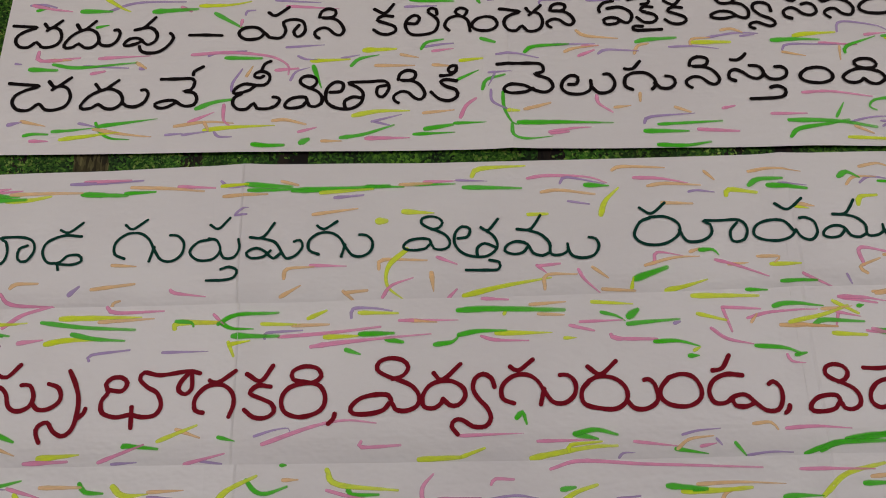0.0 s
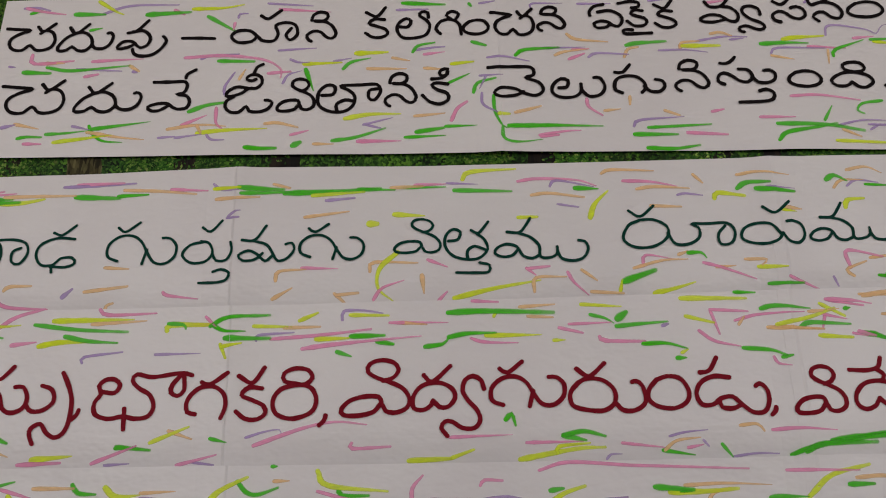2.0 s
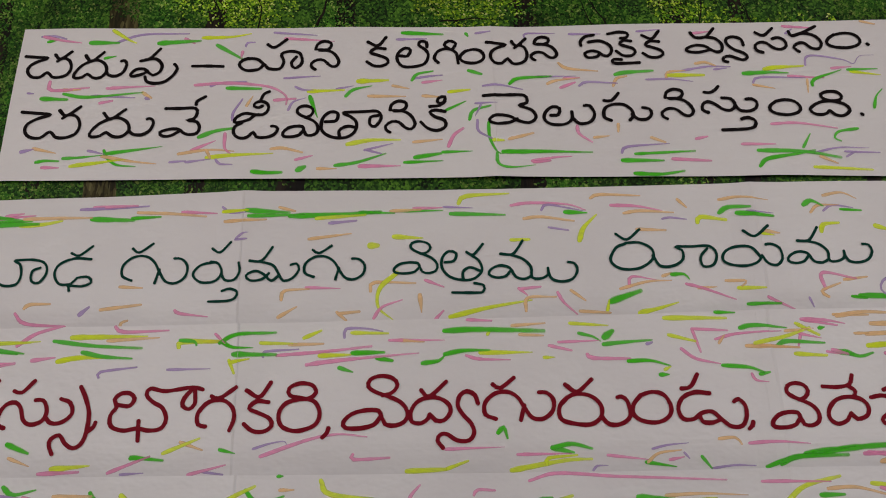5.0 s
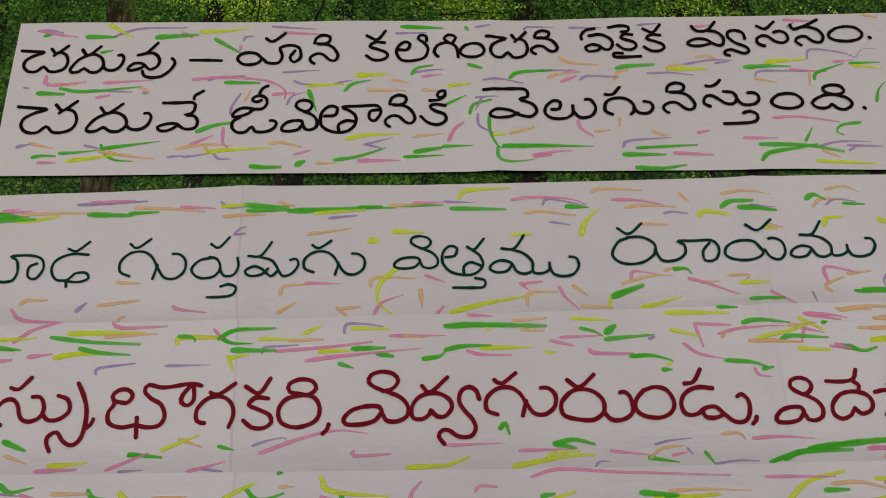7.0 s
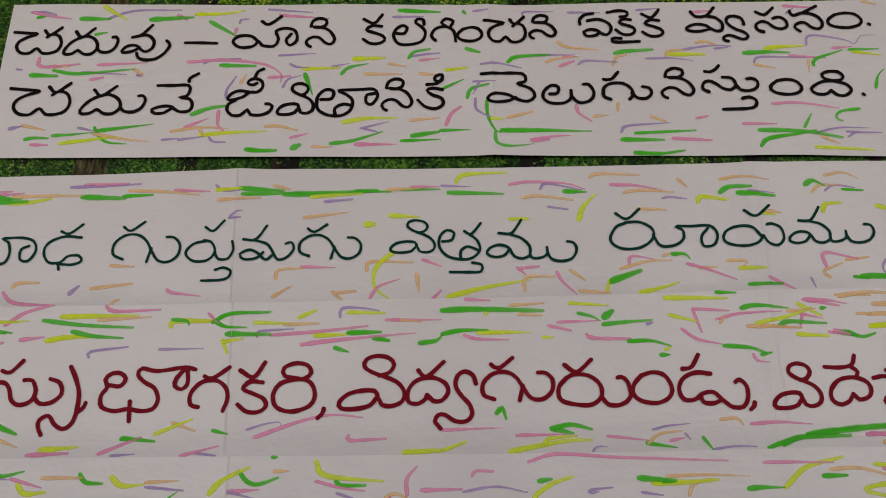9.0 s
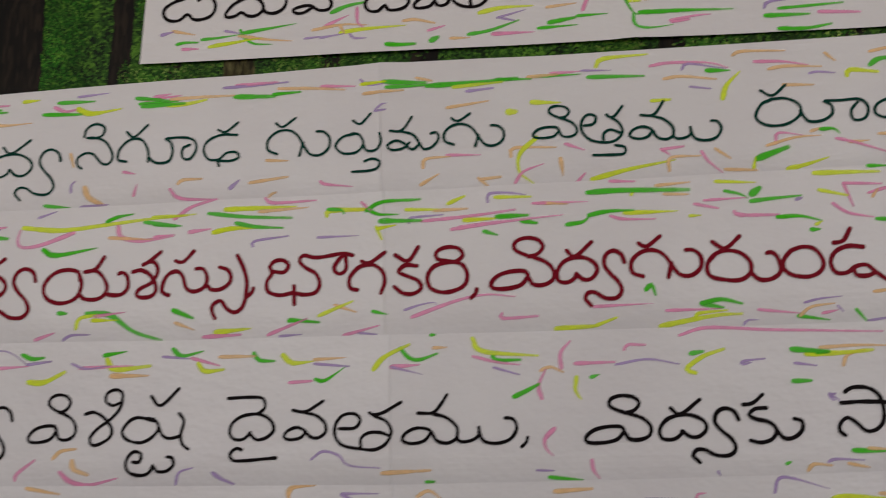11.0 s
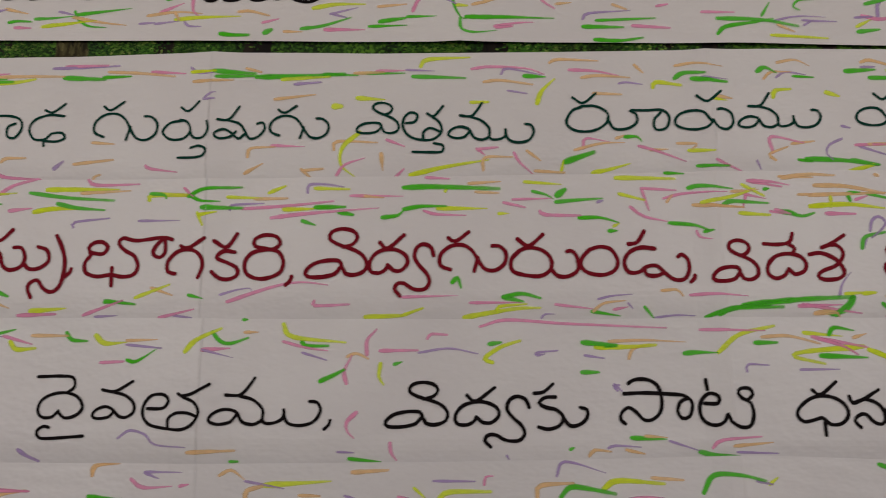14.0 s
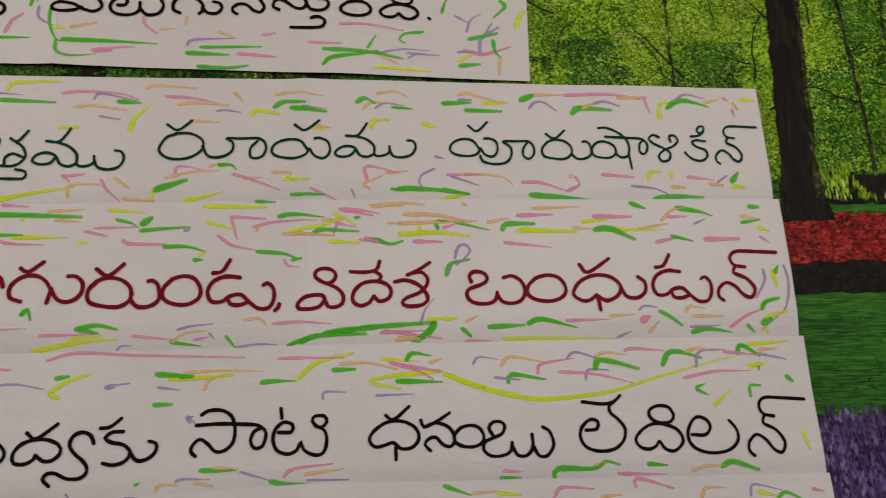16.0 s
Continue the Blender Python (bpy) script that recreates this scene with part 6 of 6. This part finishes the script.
pen_strokes("four",
            ("o", 4.8, (594, 1324), (611, 1329)),
            ("y", 6.5, (605, 1313), (531, 1307), (519, 1301), (555, 1292)),
            ("y", 6.5, (611, 1309), (650, 1293), (689, 1281), (733, 1272), (783, 1273), (830, 1278), (883, 1291), (938, 1304), (1011, 1319)),
            ("v", 4.9, (650, 1320), (658, 1329), (685, 1325)),
            ("g", 4.8, (676, 1177), (703, 1176)),
            ("v", 4.9, (677, 1302), (710, 1298)),
            ("p", 4.8, (680, 1185), (704, 1183)),
            ("o", 5.0, (687, 1317), (700, 1328), (743, 1320)),
            ("g", 6.6, (695, 1295), (700, 1305), (745, 1297)),
            ("p", 5.0, (735, 1305), (740, 1317), (784, 1323)))
pen_strokes("four",
            ("g", 7.3, (746, 1174), (751, 1184), (800, 1182), (814, 1190), (833, 1185)),
            ("p", 5.0, (763, 1306), (812, 1301), (862, 1288)),
            ("v", 5.1, (775, 1323), (787, 1331), (815, 1322)),
            ("o", 4.9, (798, 1184), (816, 1188)),
            ("v", 5.1, (798, 1294), (802, 1307), (830, 1306)),
            ("o", 5.1, (812, 1322), (826, 1329), (857, 1325)),
            ("g", 7.7, (812, 1308), (817, 1319), (839, 1316), (872, 1306)),
            ("p", 5.0, (830, 1174), (895, 1170)),
            ("p", 5.2, (855, 1331), (868, 1333), (910, 1329)),
            ("g", 6.7, (871, 1184), (897, 1181)))
pen_strokes("four",
            ("g", 7.8, (906, 1310), (915, 1325), (931, 1327), (962, 1318)),
            ("o", 5.1, (929, 1172), (948, 1177), (974, 1177)),
            ("p", 5.2, (934, 1292), (980, 1299), (1029, 1298)),
            ("o", 5.3, (942, 1327), (958, 1331), (974, 1328)),
            ("g", 6.1, (949, 1276), (965, 1268)),
            ("g", 5.2, (949, 1279), (962, 1283)),
            ("v", 5.3, (953, 1306), (960, 1326), (996, 1328)),
            ("g", 7.7, (971, 1176), (987, 1181), (1022, 1169)),
            ("y", 5.2, (971, 1254), (998, 1274)),
            ("p", 5.4, (995, 1325), (1044, 1319)))
pen_strokes("four",
            ("g", 7.2, (1014, 1322), (1021, 1333), (1046, 1318)),
            ("g", 5.3, (1025, 1264), (1026, 1278), (1042, 1278)),
            ("y", 5.4, (1028, 1304), (1053, 1308)),
            ("y", 5.4, (1030, 1334), (1091, 1336)),
            ("g", 5.4, (1042, 1308), (1042, 1299)),
            ("v", 5.4, (1044, 1321), (1084, 1312)),
            ("o", 5.4, (1045, 1326), (1072, 1327)),
            ("g", 8.1, (1081, 1289), (1089, 1282)),
            ("y", 5.3, (1092, 1215), (1098, 1191)))
pen_strokes("five",
            ("p", 5.2, (-866, 1172), (-841, 1174)),
            ("g", 7.7, (-792, 1168), (-766, 1163)),
            ("v", 5.1, (-769, 1177), (-753, 1174)),
            ("p", 5.1, (-766, 1163), (-703, 1165)),
            ("y", 5.1, (-764, 1148), (-756, 1149)),
            ("o", 5.0, (-692, 1163), (-662, 1164)),
            ("o", 5.0, (-664, 1186), (-621, 1178)),
            ("p", 4.9, (-637, 1156), (-617, 1148), (-573, 1146)),
            ("v", 4.9, (-595, 1160), (-558, 1158)),
            ("g", 7.3, (-584, 1163), (-513, 1164)))
pen_strokes("five",
            ("o", 4.8, (-579, 1165), (-525, 1167)),
            ("o", 4.6, (-500, 1144), (-472, 1144)),
            ("p", 4.7, (-461, 1152), (-414, 1150)),
            ("p", 4.6, (-460, 1151), (-412, 1150)),
            ("o", 4.6, (-453, 1138), (-447, 1146), (-417, 1151)),
            ("g", 4.5, (-341, 1141), (-315, 1139)),
            ("g", 6.9, (-341, 1143), (-314, 1139), (-253, 1135)),
            ("o", 4.5, (-339, 1167), (-335, 1178), (-314, 1181)),
            ("o", 4.6, (-339, 1167), (-337, 1179), (-307, 1181)),
            ("p", 5.3, (-292, 1163), (-277, 1153), (-242, 1154)))
pen_strokes("five",
            ("v", 4.6, (-276, 1171), (-231, 1170)),
            ("v", 4.6, (-276, 1170), (-259, 1163)),
            ("p", 4.5, (-233, 1154), (-222, 1156)),
            ("o", 4.5, (-186, 1166), (-172, 1172), (-156, 1161)),
            ("v", 4.5, (-155, 1159), (-108, 1150)),
            ("o", 6.0, (-154, 1139), (-152, 1148), (-134, 1153)),
            ("y", 6.7, (-147, 1135), (-83, 1135)),
            ("y", 6.7, (-134, 1154), (-52, 1158)),
            ("o", 4.5, (-90, 1142), (-65, 1141)),
            ("v", 4.4, (-36, 1141), (-6, 1132)))
pen_strokes("five",
            ("o", 6.0, (-27, 1168), (16, 1170)),
            ("p", 4.4, (28, 1139), (55, 1133)),
            ("y", 4.4, (47, 1149), (61, 1137)),
            ("g", 5.1, (54, 1132), (117, 1131)),
            ("v", 4.4, (70, 1157), (120, 1156)),
            ("y", 5.9, (77, 1137), (90, 1144), (139, 1144)),
            ("p", 4.4, (131, 1152), (133, 1161), (142, 1162)),
            ("o", 5.8, (194, 1137), (198, 1150), (238, 1153)),
            ("v", 5.1, (218, 1161), (224, 1176), (240, 1176), (277, 1164)),
            ("g", 6.5, (222, 1137), (233, 1148), (251, 1147), (287, 1140)))
pen_strokes("five",
            ("y", 6.5, (273, 1146), (291, 1155), (346, 1151)),
            ("p", 4.3, (288, 1130), (322, 1136), (369, 1131)),
            ("o", 4.3, (331, 1158), (369, 1155)),
            ("g", 6.4, (392, 1140), (406, 1160), (437, 1160), (467, 1153)),
            ("v", 4.3, (456, 1153), (475, 1149)),
            ("y", 4.2, (471, 1149), (482, 1157)),
            ("g", 6.2, (604, 1171), (637, 1158)),
            ("o", 4.7, (639, 1160), (670, 1161)),
            ("y", 4.7, (670, 1159), (699, 1155)),
            ("p", 4.8, (742, 1149), (753, 1161), (795, 1157)))
pen_strokes("five",
            ("o", 4.9, (804, 1147), (831, 1148)),
            ("p", 5.0, (850, 1157), (853, 1167), (900, 1152)),
            ("o", 5.1, (936, 1139), (943, 1150), (971, 1149)),
            ("v", 5.1, (1003, 1137), (1008, 1151), (1046, 1142)),
            ("y", 5.2, (1014, 1142), (1037, 1135)),
            ("g", 5.2, (1039, 1132), (1051, 1139), (1071, 1130)),
            ("p", 5.3, (1089, 1141), (1106, 1137)))
# more strokes where the colours cross
pen_strokes("two",
            ("g", 7.0, (565, 1563), (615, 1560), (660, 1554)),
            ("v", 5.0, (615, 1590), (597, 1581), (593, 1570), (601, 1561)),
            ("y", 7.0, (602, 1657), (619, 1651)),
            ("y", 6.0, (618, 1544), (657, 1555)),
            ("o", 6.0, (456, 1652), (475, 1649)),
            ("g", 7.0, (-857, 1608), (-854, 1600), (-850, 1592)),
            ("y", 7.5, (-866, 1627), (-861, 1611), (-865, 1589)),
            ("g", 4.5, (-866, 1677), (-857, 1678), (-849, 1682)),
            ("p", 4.5, (-862, 1689), (-855, 1689), (-851, 1684), (-861, 1682)),
            ("v", 6.0, (617, 1608), (628, 1605)))
pen_strokes("three",
            ("o", 6.0, (529, 1536), (563, 1540), (598, 1538)),
            ("o", 6.0, (570, 1525), (612, 1523), (660, 1513)),
            ("o", 6.0, (562, 1512), (612, 1513), (670, 1514)),
            ("y", 6.5, (562, 1497), (611, 1499), (658, 1493)),
            ("y", 5.5, (590, 1509), (589, 1495)),
            ("g", 6.5, (615, 1504), (613, 1514), (629, 1515)),
            ("p", 6.0, (582, 1487), (620, 1486)),
            ("p", 5.5, (517, 1493), (536, 1487)),
            ("g", 6.0, (531, 1491), (550, 1484), (567, 1488)),
            ("p", 6.0, (484, 1533), (514, 1531), (538, 1526)),
            ("p", 6.0, (534, 1366), (589, 1367)),
            ("g", 9.0, (568, 1360), (583, 1353)),
            ("g", 7.0, (580, 1354), (604, 1375)),
            ("o", 6.0, (554, 1357), (578, 1359), (585, 1352)),
            ("o", 5.5, (410, 1500), (477, 1497)))
pen_strokes("four",
            ("y", 6.0, (273, 1316), (314, 1316), (349, 1318)),
            ("p", 5.5, (543, 1326), (579, 1314), (597, 1303)),
            ("v", 4.5, (298, 1262), (293, 1268), (301, 1269)),
            ("g", 6.5, (273, 1319), (297, 1317)),
            ("y", 6.0, (615, 1308), (644, 1295), (664, 1289)))
